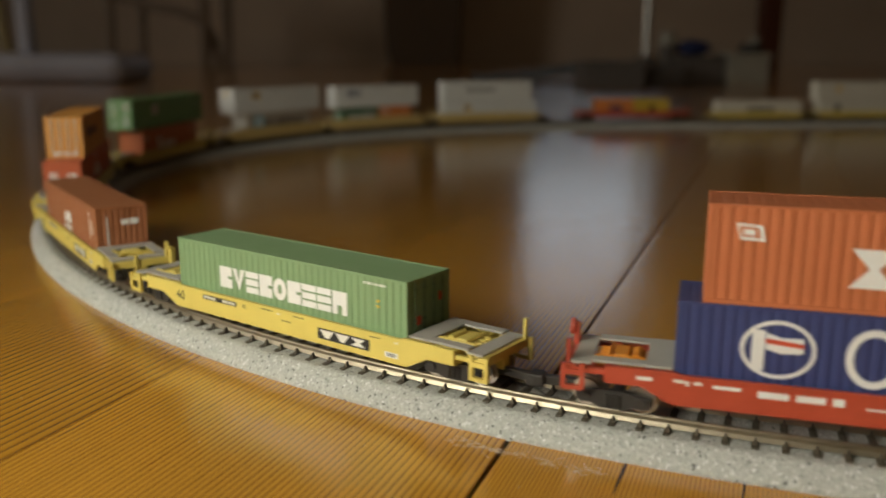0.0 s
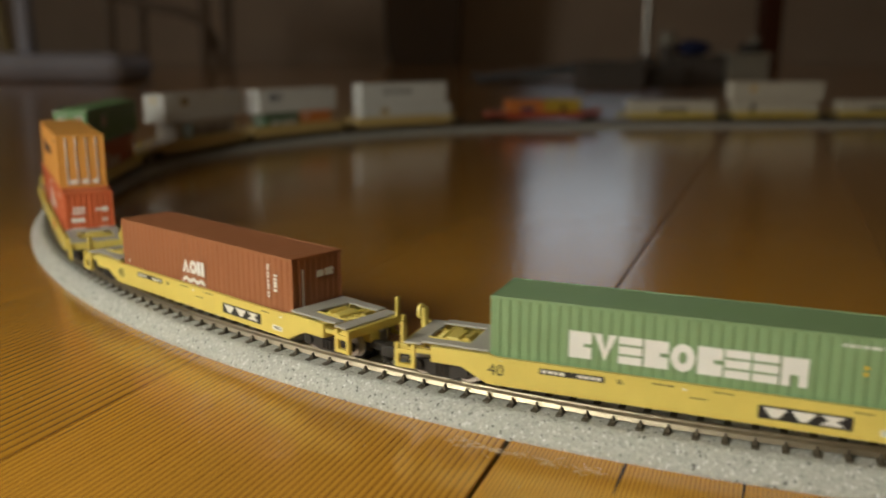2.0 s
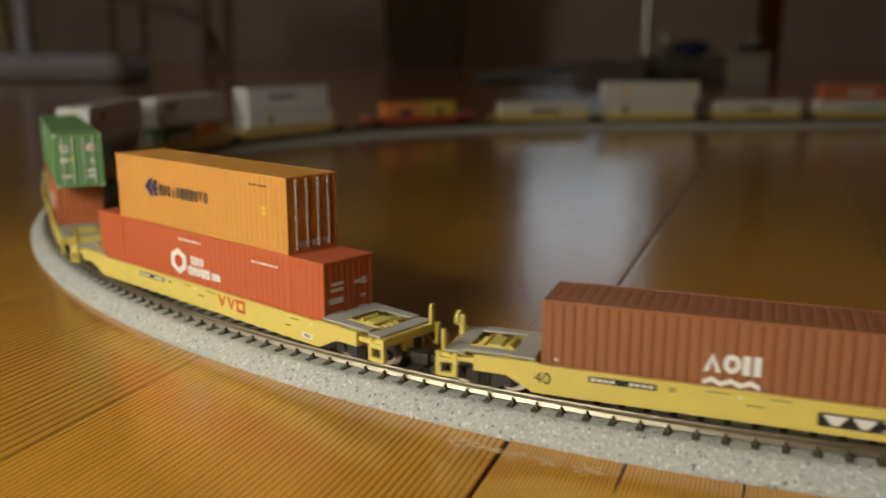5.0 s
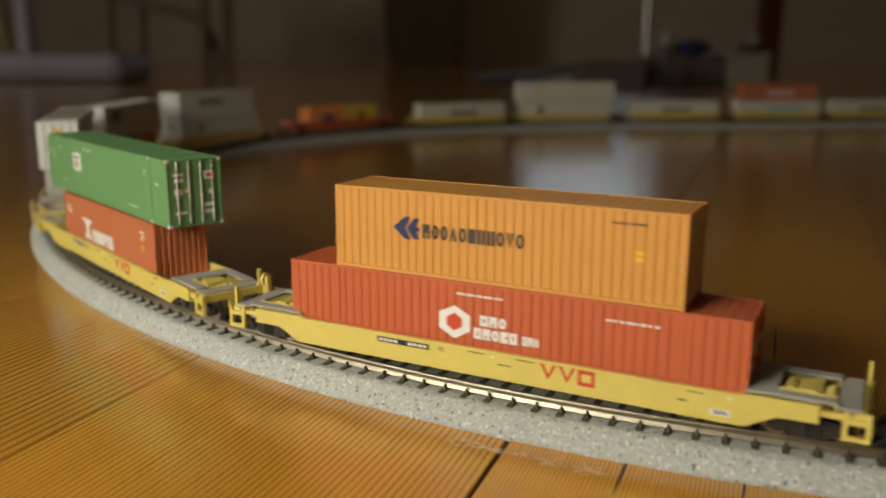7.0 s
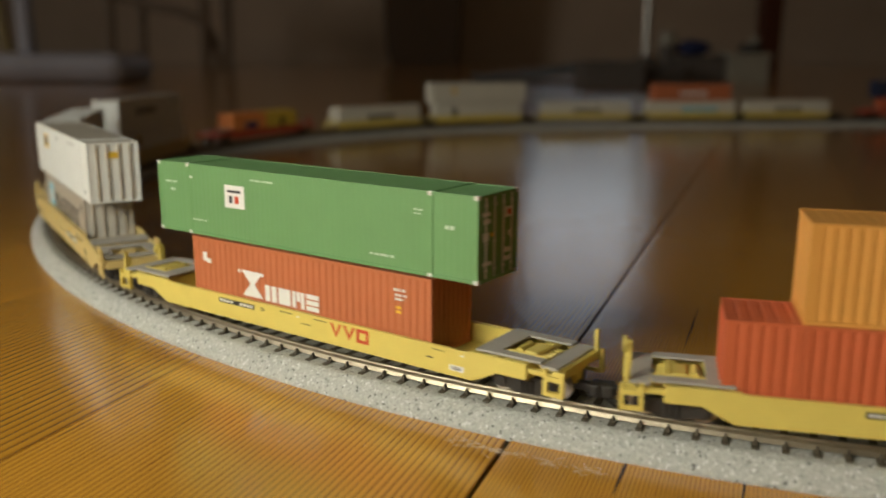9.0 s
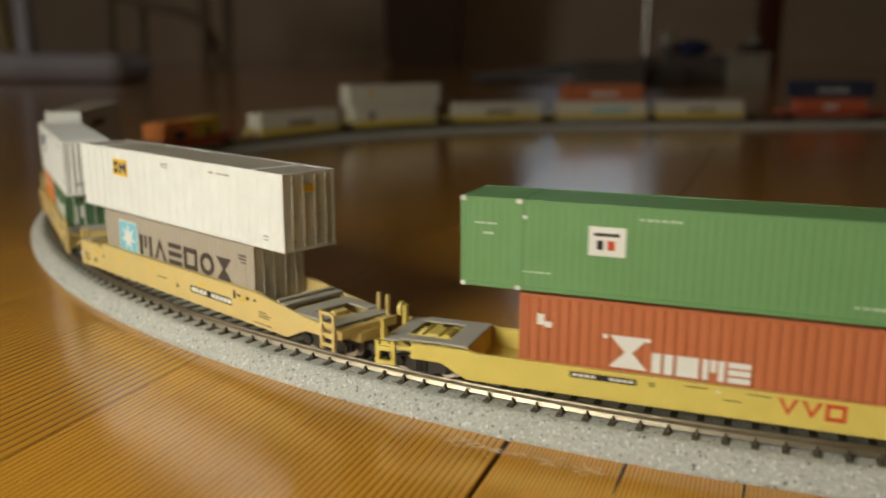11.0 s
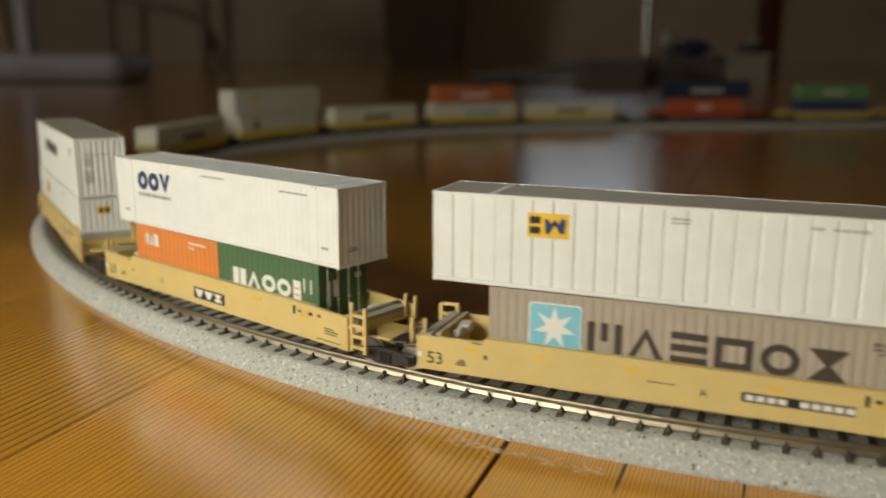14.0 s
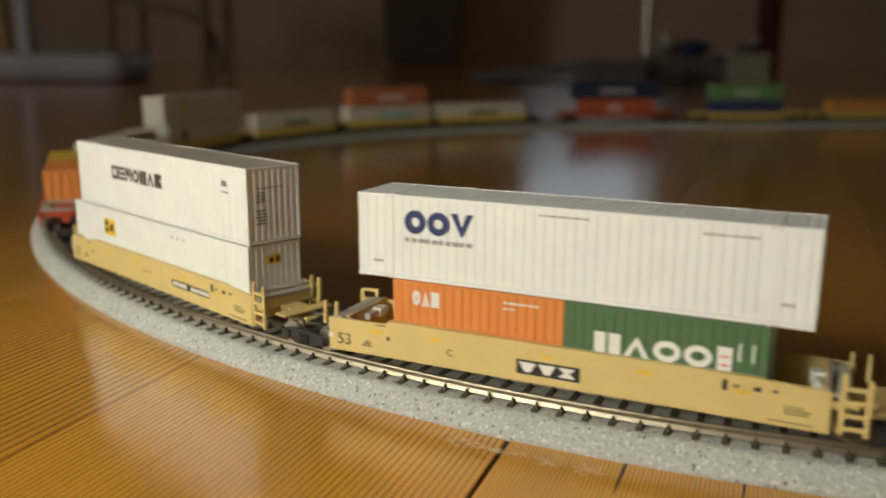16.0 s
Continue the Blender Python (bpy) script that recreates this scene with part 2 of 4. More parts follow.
# how far the train has rolled, beside its even pace, at some seconds
DRIFT = ((0, 0.2), (0.5, 0.8), (1, 1.4), (1.5, 1.9), (2, 2.5), (2.5, 2.9), (3, 3.6), (3.5, 3.9), (4.0, 3.2), (5.4, -0.3), (6, -1.2), (6.5, -1.6), (7, -2.0), (7.5, -3.2), (8, -2.5), (8.5, -1.1), (9, -0.2), (10, 0.8), (11.5, 1.35), (12, 0.8), (12.5, 0.25), (13, -0.1), (13.5, -0.2), (14, -0.15), (14.5, -0.2), (15, -0.1), (15.5, 0.35), (16, 1.3))


def rolled(t):
    return 0.04592 * t + 4e-5 * t * t + MM * float(np.interp(t, [d[0] for d in DRIFT], [d[1] for d in DRIFT]))


TIMES = [i * 0.5 for i in range(33)]


def ride(s, base):
    """The pose on the track of a vehicle with its middle at s and its pivots base apart."""
    a, b = way(s - base / 2)[0], way(s + base / 2)[0]
    d = b - a
    m = (a + b) / 2
    return Matrix.Translation((m.x, m.y, BED)) @ Matrix.Rotation(math.atan2(d.y, d.x), 4, "Z")


MOVES = []  # (thing, function of time)

# ---------------------------------------------------------------- room
LAY = radians(-20.893)  # boards run to the right of straight ahead


def structure(name, bm, mat, label="", category=""):
    return tagged(part(name, bm, mat), label, category, kind="structure")


floor = structure("floor", boxes((-4500, 5000, -3000, 6500, -60, -9)), GAP, "varnished orange fir board floor", "floor")
structure("wall_north", boxes((-4500, 572, 6390, 6540, -60, 2700), (1610, 5000, 6390, 6540, -60, 2700), (572, 1610, 6390, 6540, -60, 825), (572, 1610, 6390, 6540, 2050, 2700)), WALL, "plain dim brown-grey plaster wall", "wall")
structure("wall_south", boxes((-4500, 5000, -3150, -3000, -60, 2700)), WALL, "plain dim brown-grey plaster wall", "wall")
structure("wall_west", boxes((-4650, -4500, -3000, -1300, -60, 2700), (-4650, -4500, 200, 6390, -60, 2700), (-4650, -4500, -1300, 200, -60, 700), (-4650, -4500, -1300, 200, 2100, 2700)), WALL, "plain dim brown-grey plaster wall", "wall")
structure("wall_east", boxes((5000, 5150, -3000, 6390, -60, 2700)), WALL, "plain dim brown-grey plaster wall", "wall")
structure("ceiling", boxes((-4650, 5150, -3150, 6540, 2700, 2800)), CEIL, "plain pale ceiling", "ceiling")
structure("baseboard", boxes((-4500, 5000, 6370, 6390, 0, 120), bev=3), WALL, "plain painted wooden baseboard", "baseboard")

# ---------------------------------------------------------------- containers
HW = 7.62


def corrugated(x0, x1, z0, z1, pitch, depth, share=0.5):
    """A folded sheet in x, z that faces -y: crests at y = 0, folds going back by depth."""
    bm = bmesh.new()
    n = max(1, round((x1 - x0) / pitch))
    p = (x1 - x0) / n
    line = []
    for i in range(n):
        a = x0 + i * p
        line += [(a, 0), (a + p * share, 0), (a + p * (share + 0.12), depth), (a + p * 0.88, depth)]
    line.append((x1, 0))
    lo = [bm.verts.new((x * MM, y * MM, z0 * MM)) for x, y in line]
    hi = [bm.verts.new((x * MM, y * MM, z1 * MM)) for x, y in line]
    for i in range(len(line) - 1):
        bm.faces.new((lo[i], lo[i + 1], hi[i + 1], hi[i]))
    back = [bm.verts.new((x * MM, (depth + 0.3) * MM, z * MM)) for x, z in ((x0, z0), (x1, z0), (x1, z1), (x0, z1))]
    bm.faces.new(back[::-1])
    return bm


def turned(bm, m):
    bmesh.ops.transform(bm, verts=bm.verts, matrix=m)
    return bm


CASTING = {}


def casting(mat):
    if mat.name not in CASTING:
        bm = boxes((-0.55, 0.55, -0.5, 0.5, -0.45, 0.45), bev=0.1)
        d = bpy.data.meshes.new("corner_casting")
        bm.to_mesh(d)
        bm.free()
        d.materials.append(mat)
        CASTING[mat.name] = d
    return CASTING[mat.name]


def container(label, colour, length, high, pitch=2.0, depth=0.22, share=0.5, door="front", rods=None, ribs_at=None, roof_pitch=2.2, cast=None, roof_mat=None):
    """A shipping container, its base at z = 0, lengths in millimetres."""
    mat = BOX_PAINT[colour]
    thing = tagged(new("shipping_container"), label, "container", "containers on the train")
    hl = length / 2
    part("frame", boxes(
        (-hl, hl, -HW, -HW + 0.6, 0, 0.8), (-hl, hl, HW - 0.6, HW, 0, 0.8),
        (-hl, hl, -HW, -HW + 0.45, high - 0.55, high), (-hl, hl, HW - 0.45, HW, high - 0.55, high),
        (-hl, -hl + 0.9, -HW, -HW + 0.6, 0.8, high - 0.55), (-hl, -hl + 0.9, HW - 0.6, HW, 0.8, high - 0.55),
        (hl - 0.9, hl, -HW, -HW + 0.6, 0.8, high - 0.55), (hl - 0.9, hl, HW - 0.6, HW, 0.8, high - 0.55),
        (-hl, -hl + 0.5, -HW + 0.6, HW - 0.6, 0, 0.8), (hl - 0.5, hl, -HW + 0.6, HW - 0.6, 0, 0.8),
        (-hl, -hl + 0.5, -HW + 0.45, HW - 0.45, high - 0.7, high), (hl - 0.5, hl, -HW + 0.45, HW - 0.45, high - 0.7, high), bev=0.08), mat, thing)
    for s in (0, 180):
        bm = corrugated(-hl + 0.9, hl - 0.9, 0.7, high - 0.5, pitch, depth, share)
        part("side_panel", turned(bm, pose(0, 0, 0, 0, 0, s) @ pose(0, (-HW + 0.09) * MM, 0)), mat, thing)
    for s, which in ((90, "front"), (-90, "rear")):
        isdoor = door in (which, "both")
        bm = corrugated(-HW + 0.6, HW - 0.6, 0.7, high - 0.6, 3.4 if isdoor else 1.75, 0.10 if isdoor else 0.25, 0.8 if isdoor else 0.5)
        end = part("door" if isdoor else "end_panel", turned(bm, pose(0, 0, 0, 0, 0, s) @ pose(0, (-hl + 0.15) * MM, 0)), mat, thing)
        if isdoor:
            sign = 1 if which == "front" else -1
            for y in (-4.9, -1.7, 1.7, 4.9):
                bm = rod(bmesh.new(), (sign * (hl + 0.12), y, 0.8), (sign * (hl + 0.12), y, high - 0.6), 0.2, 6)
                for z in (2.5, high * 0.45, high - 2.2):
                    box(bm, sign * (hl - 0.05), sign * (hl + 0.35), y - 0.35, y + 0.35, z - 0.25, z + 0.25)
                part("locking_rod", bm, rods or mat, end)
    bm = corrugated(-hl + 0.5, hl - 0.5, -HW + 0.45, HW - 0.45, roof_pitch, 0.1, 0.6)
    part("roof", turned(bm, pose(0, 0, (high - 0.08) * MM, -90, 0, 0)), roof_mat or mat, thing)
    part("underside", boxes((-hl + 0.5, hl - 0.5, -HW + 0.6, HW - 0.6, 0.25, 0.6)), mat, thing)
    posts = [hl - 0.5] if ribs_at is None else [hl - 0.5, ribs_at]
    for x in posts:
        for sx in (-1, 1):
            for sy in (-1, 1):
                for z in (0.4, high - 0.42):
                    shared("corner_casting", casting(cast or mat), thing, sx * x * MM, sy * (HW - 0.42) * MM, z * MM)
    if ribs_at is not None:
        for sx in (-1, 1):
            part("lifting_post", boxes((sx * ribs_at - 0.8, sx * ribs_at + 0.8, -HW - 0.02, -HW + 0.5, 0.8, high - 0.6), (sx * ribs_at - 0.8, sx * ribs_at + 0.8, HW - 0.5, HW + 0.02, 0.8, high - 0.6), (sx * ribs_at - 0.8, sx * ribs_at + 0.8, -HW + 0.4, HW - 0.4, high - 0.2, high + 0.06), bev=0.06), mat, thing)
    thing["half"], thing["high"] = hl, high
    return thing


def on_side(thing, name, mat, shapes, label="", both=True, proud=0.0):
    """Flat printed shapes on the sides, each a part: outlines in x, z millimetres, as seen by someone facing the side, or lists of outlines that make one shape."""
    for turn in ((0, 180) if both else (0,)):
        for shape in shapes:
            bm = bmesh.new()
            for o in (shape if isinstance(shape[0], list) else [shape]):
                prism(bm, o, -HW - 0.035 - proud, -HW + 0.06)
            if isinstance(shape[0], list):
                bmesh.ops.remove_doubles(bm, verts=bm.verts, dist=0.000002)
            turned(bm, pose(0, 0, 0, 0, 0, turn))
            part(name, bm, mat, thing, label)


def rect(x0, z0, x1, z1):
    return [(x0, z0), (x1, z0), (x1, z1), (x0, z1)]


def blocks(x0, x1, z0, z1, n, gap=0.14):
    """A line of n solid blocks."""
    w = (x1 - x0) / n
    return [rect(x0 + i * w, z0, x0 + (i + 1 - gap) * w, z1) for i in range(n)]


def oval(x, z, rx, rz, w, n=12, first=0, last=None):
    """A ring of n straight pieces, or a stretch of it."""
    out = []
    for i in range(first, n if last is None else last):
        a, b = (i + 0.5) * 2 * math.pi / n, (i + 1.5) * 2 * math.pi / n
        out.append([(x + rx * math.cos(a), z + rz * math.sin(a)), (x + rx * math.cos(b), z + rz * math.sin(b)), (x + (rx - w) * math.cos(b), z + (rz - w) * math.sin(b)), (x + (rx - w) * math.cos(a), z + (rz - w) * math.sin(a))])
    return out


def figure(kind, x0, x1, z0, z1, w):
    """One plain figure that fills x0..x1, z0..z1 with strokes w wide."""
    xm, zm, h = (x0 + x1) / 2, (z0 + z1) / 2, z1 - z0
    if kind == "block":
        return rect(x0, z0, x1, z1)
    if kind == "notched":
        return [[(x0, z0), (x1, z0), (x1, zm - w / 4), (x1 - w, zm - w / 4), (x1 - w, zm + w / 4), (x0, zm + w / 4)], rect(x0, zm + w / 4, x1, z1)]
    if kind == "ring":
        return oval(xm, zm, (x1 - x0) / 2, h / 2, w, 16)
    if kind == "posts":
        return [rect(x0, z0, x0 + w, z1), rect(x1 - w, z0, x1, z1), rect(xm - w / 2, z0 + h * 0.4, xm + w / 2, z1)]
    if kind == "peak":
        return [[(x0, z0), (x0 + w, z0), (xm, z1 - w * 1.4), (xm, z1)], [(xm, z1), (xm, z1 - w * 1.4), (x1 - w, z0), (x1, z0)]]
    if kind == "dip":
        return [[(x0, z1), (xm, z0), (xm, z0 + w * 1.4), (x0 + w, z1)], [(xm, z0), (x1, z1), (x1 - w, z1), (xm, z0 + w * 1.4)]]
    if kind == "bars":
        return [rect(x0, z0, x1, z0 + w), rect(x0, zm - w / 2, x1, zm + w / 2), rect(x0, z1 - w, x1, z1)]
    if kind == "frame":
        return [rect(x0, z0, x0 + w, z1), rect(x1 - w, z0, x1, z1), rect(x0 + w, z1 - w, x1 - w, z1), rect(x0 + w, z0, x1 - w, z0 + w)]
    if kind == "split":
        return [rect(x0, z0, xm - w * 0.25, z1), rect(xm + w * 0.25, z0, x1, z1)]
    if kind == "wedge":
        return [[(xm - w / 3, z0), (xm + w / 3, z0), (x1, z1), (x0, z1)]]
    if kind == "kite":
        return [[(x0, zm), (xm, z0), (x1, zm), (xm, z1)]]
    return [[(x0, z0), (x1, z0), (xm + w / 3, zm), (xm - w / 3, zm)], [(xm - w / 3, zm), (xm + w / 3, zm), (x1, z1), (x0, z1)]]


def figures(kinds, x0, x1, z0, z1, w, gap=0.14):
    """A line of plain figures that stands for an emblem's lettering."""
    kinds = kinds.split()
    p = (x1 - x0) / len(kinds)
    return [figure(k, x0 + i * p, x0 + (i + 1 - gap) * p, z0, z1, w) for i, k in enumerate(kinds)]


def shapes(n, x0, x1, z0, z1, slot=0.2, gap=0.14):
    """A line of n small upright blocks, each cut once."""
    w = (x1 - x0) / n
    return [figure(("frame", "posts", "ring", "notched")[i % 4], x0 + i * w, x0 + (i + 1 - gap) * w, z0, z1, min(0.34 * w, 0.3 * (z1 - z0))) for i in range(n)]


def fine(x0, x1, z0, z1, n, up=False):
    """A line of n tiny bars of uneven length, lying or standing."""
    out, k = [], ((z1 - z0) if up else (x1 - x0)) / n
    for i in range(n):
        f = 0.55 + 0.3 * ((i * 7 + n) % 5) / 4
        out.append(rect(x0, z1 - (i + f) * k, x1, z1 - i * k) if up else rect(x0 + i * k, z0, x0 + (i + f) * k, z1))
    return out


def on_end(thing, name, mat, rects, label="", lift=0.03):
    """Printed bars on the front end: (y0, z0, y1, z1) seen from ahead, y to the right."""
    h = thing["half"]
    for y0, z0, y1, z1 in rects:
        part(name, boxes((h - 0.05, h + lift, -y1, -y0, z0, z1)), mat, thing, label)


# ---------------------------------------------------------------- cars
def bogie(parent, x, deep=True):
    b = part("bogie", boxes((-1.0, 1.0, -6.2, 6.2, 7.9, 9.0), bev=0.2), BLACK, parent, "black truck with metal wheels")
    b.location = (x * MM, 0, 0)
    for s in (-1, 1):
        bm = bmesh.new()
        prism(bm, [(-7.2, 7.4), (-6.0, 6.9), (-4.2, 7.0), (-2.4, 6.3), (2.4, 6.3), (4.2, 7.0), (6.0, 6.9), (7.2, 7.4), (7.2, 9.1), (4.2, 9.5), (2.6, 9.9), (-2.6, 9.9), (-4.2, 9.5), (-7.2, 9.1)], s * 6.1, s * 7.3)
        for xx in (-5.4, 5.4):
            rod(bm, (xx, s * 7.2, 8.3), (xx, s * 7.9, 8.3), 1.1, 12)
        for xx in (-1.1, 0, 1.1):
            rod(bm, (xx, s * 7.5, 6.8), (xx, s * 7.5, 9.2), 0.42, 8)
        part("side_frame", bm, BLACK, b)
    for xx in (-5.4, 5.4):
        bm = rod(bmesh.new(), (0, -5.9, 0), (0, 5.9, 0), 0.5, 8)
        for s in (-1, 1):
            rod(bm, (0, s * 4.4, 0), (0, s * 5.6, 0), 2.65, 24)
            rod(bm, (0, s * 4.0, 0), (0, s * 4.4, 0), 3.1, 24)
        w = part("wheelset", bm, STEEL, b, "bright metal wheelset")
        w.location = (xx * MM, 0, 8.25 * MM)
    return b


def coupler(parent, x, sign, reach):
    bm = boxes((min(x, x + sign * reach), max(x, x + sign * reach), -0.9, 0.9, 7.4, 9.2), bev=0.25)
    e = x + sign * reach
    box(bm, min(e - sign * 2.6, e), max(e - sign * 2.6, e), -1.9, 1.9, 7.0, 9.6, bev=0.4)
    rod(bm, (e - sign * 3.2, -2.2, 5.7), (e - sign * 1.2, -3.0, 7.4), 0.3, 6)
    part("coupler", bm, BLACK, parent, "black knuckle coupler")


def plate(parent, name, mat, x0, x1, z0, z1, y, label="", thick=0.05):
    return part(name, boxes((x0, x1, -y - thick, -y + 0.04, z0, z1)), mat, parent, label)


def marks(parent, name, mat, rects, y, thick=0.09, label=""):
    """Small printed bars, each a part of its own."""
    for x0, z0, x1, z1 in rects:
        part(name, boxes((x0, x1, -y - thick, -y + 0.02, z0, z1)), mat, parent, label)


def emblem(parent, mat, x0, x1, z0, z1, y, w=1.1, label="", kinds=("wedge", "wedge", "glass")):
    """Three plain figures in a row on a sill: wedges and an hourglass, or open ones."""
    p = (x1 - x0) / 3
    for i in range(3):
        a, b = x0 + i * p, x0 + (i + 0.88) * p
        for o in figure(kinds[i], a, b, z0, z1, w * 1.6 if len(label) == 0 else w):
            part("emblem", prism(bmesh.new(), o, -y - 0.1, -y + 0.02), mat, parent, label)


def well_car(label, paintm, lw, half, gear=None, name_plate="black", size_mark=None):
    """A single well car. lw: half length of the well, half: half length over couplers."""
    gear = gear or paintm
    car = tagged(new("well_car"), label, "railway car", "cars of the train")
    Y = 9.2
    for s in (-1, 1):
        bm = bmesh.new()
        prism(bm, [(-lw - 12, 10.3), (-lw - 5.2, 10.2), (-lw + 0.4, 7.3), (lw - 0.4, 7.3), (lw + 5.2, 10.2), (lw + 12, 10.3), (lw + 12, 13.6), (lw - 1.0, 13.6), (lw - 2.2, 13.2), (-lw + 2.2, 13.2), (-lw + 1.0, 13.6), (-lw - 12, 13.6)], s * (Y - 0.9), s * Y)
        bmesh.ops.bevel(bm, geom=list(bm.edges), offset=0.12 * MM, segments=1, affect="EDGES")
        side = part("side_sill", bm, paintm, car)
        bm = bmesh.new()
        for x in np.linspace(-lw + 3, lw - 3, 9):
            box(bm, x - 0.35, x + 0.35, s * Y - 0.1, s * (Y + 0.12), 12.3, 12.9)
        box(bm, -lw + 1, lw - 1, s * Y - 0.15, s * (Y + 0.22), 12.75, 13.3, bev=0.08)
        part("top_flange", bm, paintm, side)
    part("well_floor", boxes((-lw, lw, -8.3, 8.3, 8.4, 9.0), *[(x - 0.6, x + 0.6, -8.3, 8.3, 7.4, 8.4) for x in np.linspace(-lw + 4, lw - 4, 6)]), paintm, car)
    for e in (-1, 1):
        def xr(a, b):
            return (min(e * a, e * b), max(e * a, e * b))
        part("bulkhead", boxes((*xr(lw - 0.2, lw + 0.6), -8.3, 8.3, 8.6, 13.6), (*xr(lw + 0.6, lw + 14), -3.2, 3.2, 9.6, 11.6), (*xr(lw + 10, lw + 12), -8.3, 8.3, 10.2, 13.4), bev=0.15), paintm, car)
        bm = boxes((*xr(lw - 0.4, lw + 4.6), -8.2, 8.2, 13.7, 14.2), (*xr(lw + 4.6, lw + 14.5), -8.0, -5.3, 13.7, 14.2), (*xr(lw + 4.6, lw + 14.5), 5.3, 8.0, 13.7, 14.2), (*xr(lw + 14.5, lw + 18.3), -8.2, 8.2, 13.2, 13.7), bev=0.1)
        part("walkway", bm, GREYDECK, car, "grey non-slip walkway plates")
        bm = boxes((*xr(lw + 5, lw + 14), -5.2, 5.2, 12.2, 12.6))
        for yy in (-3.6, -1.2, 1.2, 3.6):
            rod(bm, (e * (lw + 5.5), yy, 13.0), (e * (lw + 13.5), yy * 0.7, 13.0), 0.55, 8)
        box(bm, *xr(lw + 8, lw + 11), -3.0, 3.0, 12.6, 14.0, bev=0.3)
        rod(bm, (e * (lw + 6.5), -2.5, 13.4), (e * (lw + 6.5), 2.5, 13.4), 0.8, 10)
        part("brake_gear", bm, gear, car, "small cast piping in the end deck")
        for yy in (-6.6, 6.6):
            part("deck_bracket", boxes((*xr(lw + 14.2, lw + 14.7), yy - 1.0, yy + 1.0, 12.4, 13.7), (*xr(lw + 4.2, lw + 4.8), yy - 1.2, yy + 1.2, 12.4, 13.7)), paintm, car)
        part("end_beam", boxes((*xr(lw + 17.3, lw + 19.2), -8.6, 8.6, 11.2, 13.2), (*xr(lw + 12, lw + 18), -8.6, -7.6, 11.6, 12.6), (*xr(lw + 12, lw + 18), 7.6, 8.6, 11.6, 12.6), (*xr(lw + 12, lw + 19), -1.4, 1.4, 8.8, 12.0), bev=0.12), paintm, car)
        for s in (-1, 1):
            y0, y1 = sorted((s * 8.2, s * 9.1))
            part("step", boxes((*xr(lw + 15.6, lw + 16.5), y0, y1, 8.2, 13.4), (*xr(lw + 19.2, lw + 20.1), y0, y1, 8.2, 13.4), (*xr(lw + 16.5, lw + 19.2), y0, y1, 8.2, 9.0), (*xr(lw + 16.5, lw + 19.2), y0, y1, 11.2, 12.2)), paintm, car, "square stirrup step")
        part("brake_pipe", rod(rod(bmesh.new(), (e * (lw + 4.8), -4.4, 13.9), (e * (lw + 14.2), -4.4, 13.9), 0.3, 6), (e * (lw + 11.5), -4.4, 13.9), (e * (lw + 11.5), 4.2, 13.9), 0.3, 6), gear, car)
        # a rail upright at one corner, the brake wheel stand at the other end
        part("hand_rail", boxes((*xr(lw + 18.6, lw + 19.3), e * 7.4 - 0.5, e * 7.4 + 0.5, 13.0, 17.8), bev=0.1), paintm, car)
        if e < 0:
            bm = boxes((*xr(lw + 18.4, lw + 19.4), 3.4, 5.2, 12.5, 17.6), bev=0.2)
            rod(bm, (e * (lw + 19.4), 4.3, 16.6), (e * (lw + 20.2), 4.3, 16.6), 1.7, 14)
            box(bm, *xr(lw + 18.6, lw + 19.2), -6.6, -5.9, 13.0, 16.4)
            part("brake_stand", bm, paintm, car, "brake wheel stand")
        coupler(car, e * (lw + 16), e, half - lw - 16 + 1.2)
    if name_plate == "black":
        p = plate(car, "reporting_plate", BLACKINK, 12.9, 28.4, 8.75, 11.3, Y, "black panel with white emblem bars")
        emblem(p, WHITE, 13.7, 27.8, 9.15, 10.95, Y)
    elif name_plate == "red":
        emblem(car, REDINK, 10.2, 22.0, 9.4, 12.6, Y, 0.75, "red emblem shapes", ("dip", "dip", "frame"))
    if name_plate != "white":
        p = plate(car, "number_panel", BLACKINK, -27.7, -14.9, 11.1, 12.3, Y, "black number panel")
        marks(p, "marking", WHITE, [(-27.2 + i * 1.2, 11.4, -26.3 + i * 1.2, 12.0) for i in range(10) if i not in (4, 5)], Y)
        marks(car, "data_panel", WHITE, [(lw - 6.2, 8.6, lw - 2.6, 9.8)], Y, 0.05, "small white data sticker")
        marks(car, "marking", BLACKINK, [(lw - 5.6, 8.9, lw - 3.2, 9.1), (lw - 5.6, 9.3, lw - 3.2, 9.5), (-12.6, 11.9, -11.4, 12.1), (-12.6, 11.4, -11.4, 11.6), (1.0, 10.6, 4.0, 10.75), (5.0, 12.3, 9.0, 12.45), (-6.0, 12.3, -2.0, 12.45), (lw - 12, 10.2, lw - 10.5, 10.45), (lw - 10.5, 12.2, lw - 7.5, 12.35)], Y)
        marks(car, "marking", WHITE, [(-0.4, 11.9, 0.3, 12.5), (lw - 3.4, 12.0, lw - 2.6, 12.6), (-lw + 2.6, 12.6, -lw + 3.6, 13.1)], Y)
    if size_mark:
        lettering("size_mark", size_mark, 3.4, BLACKINK, car, -lw + 0.6, -Y - 0.06, 9.5)
    b = lw + 9.5
    return car, [(bogie(car, -b), -b), (bogie(car, b), b)]


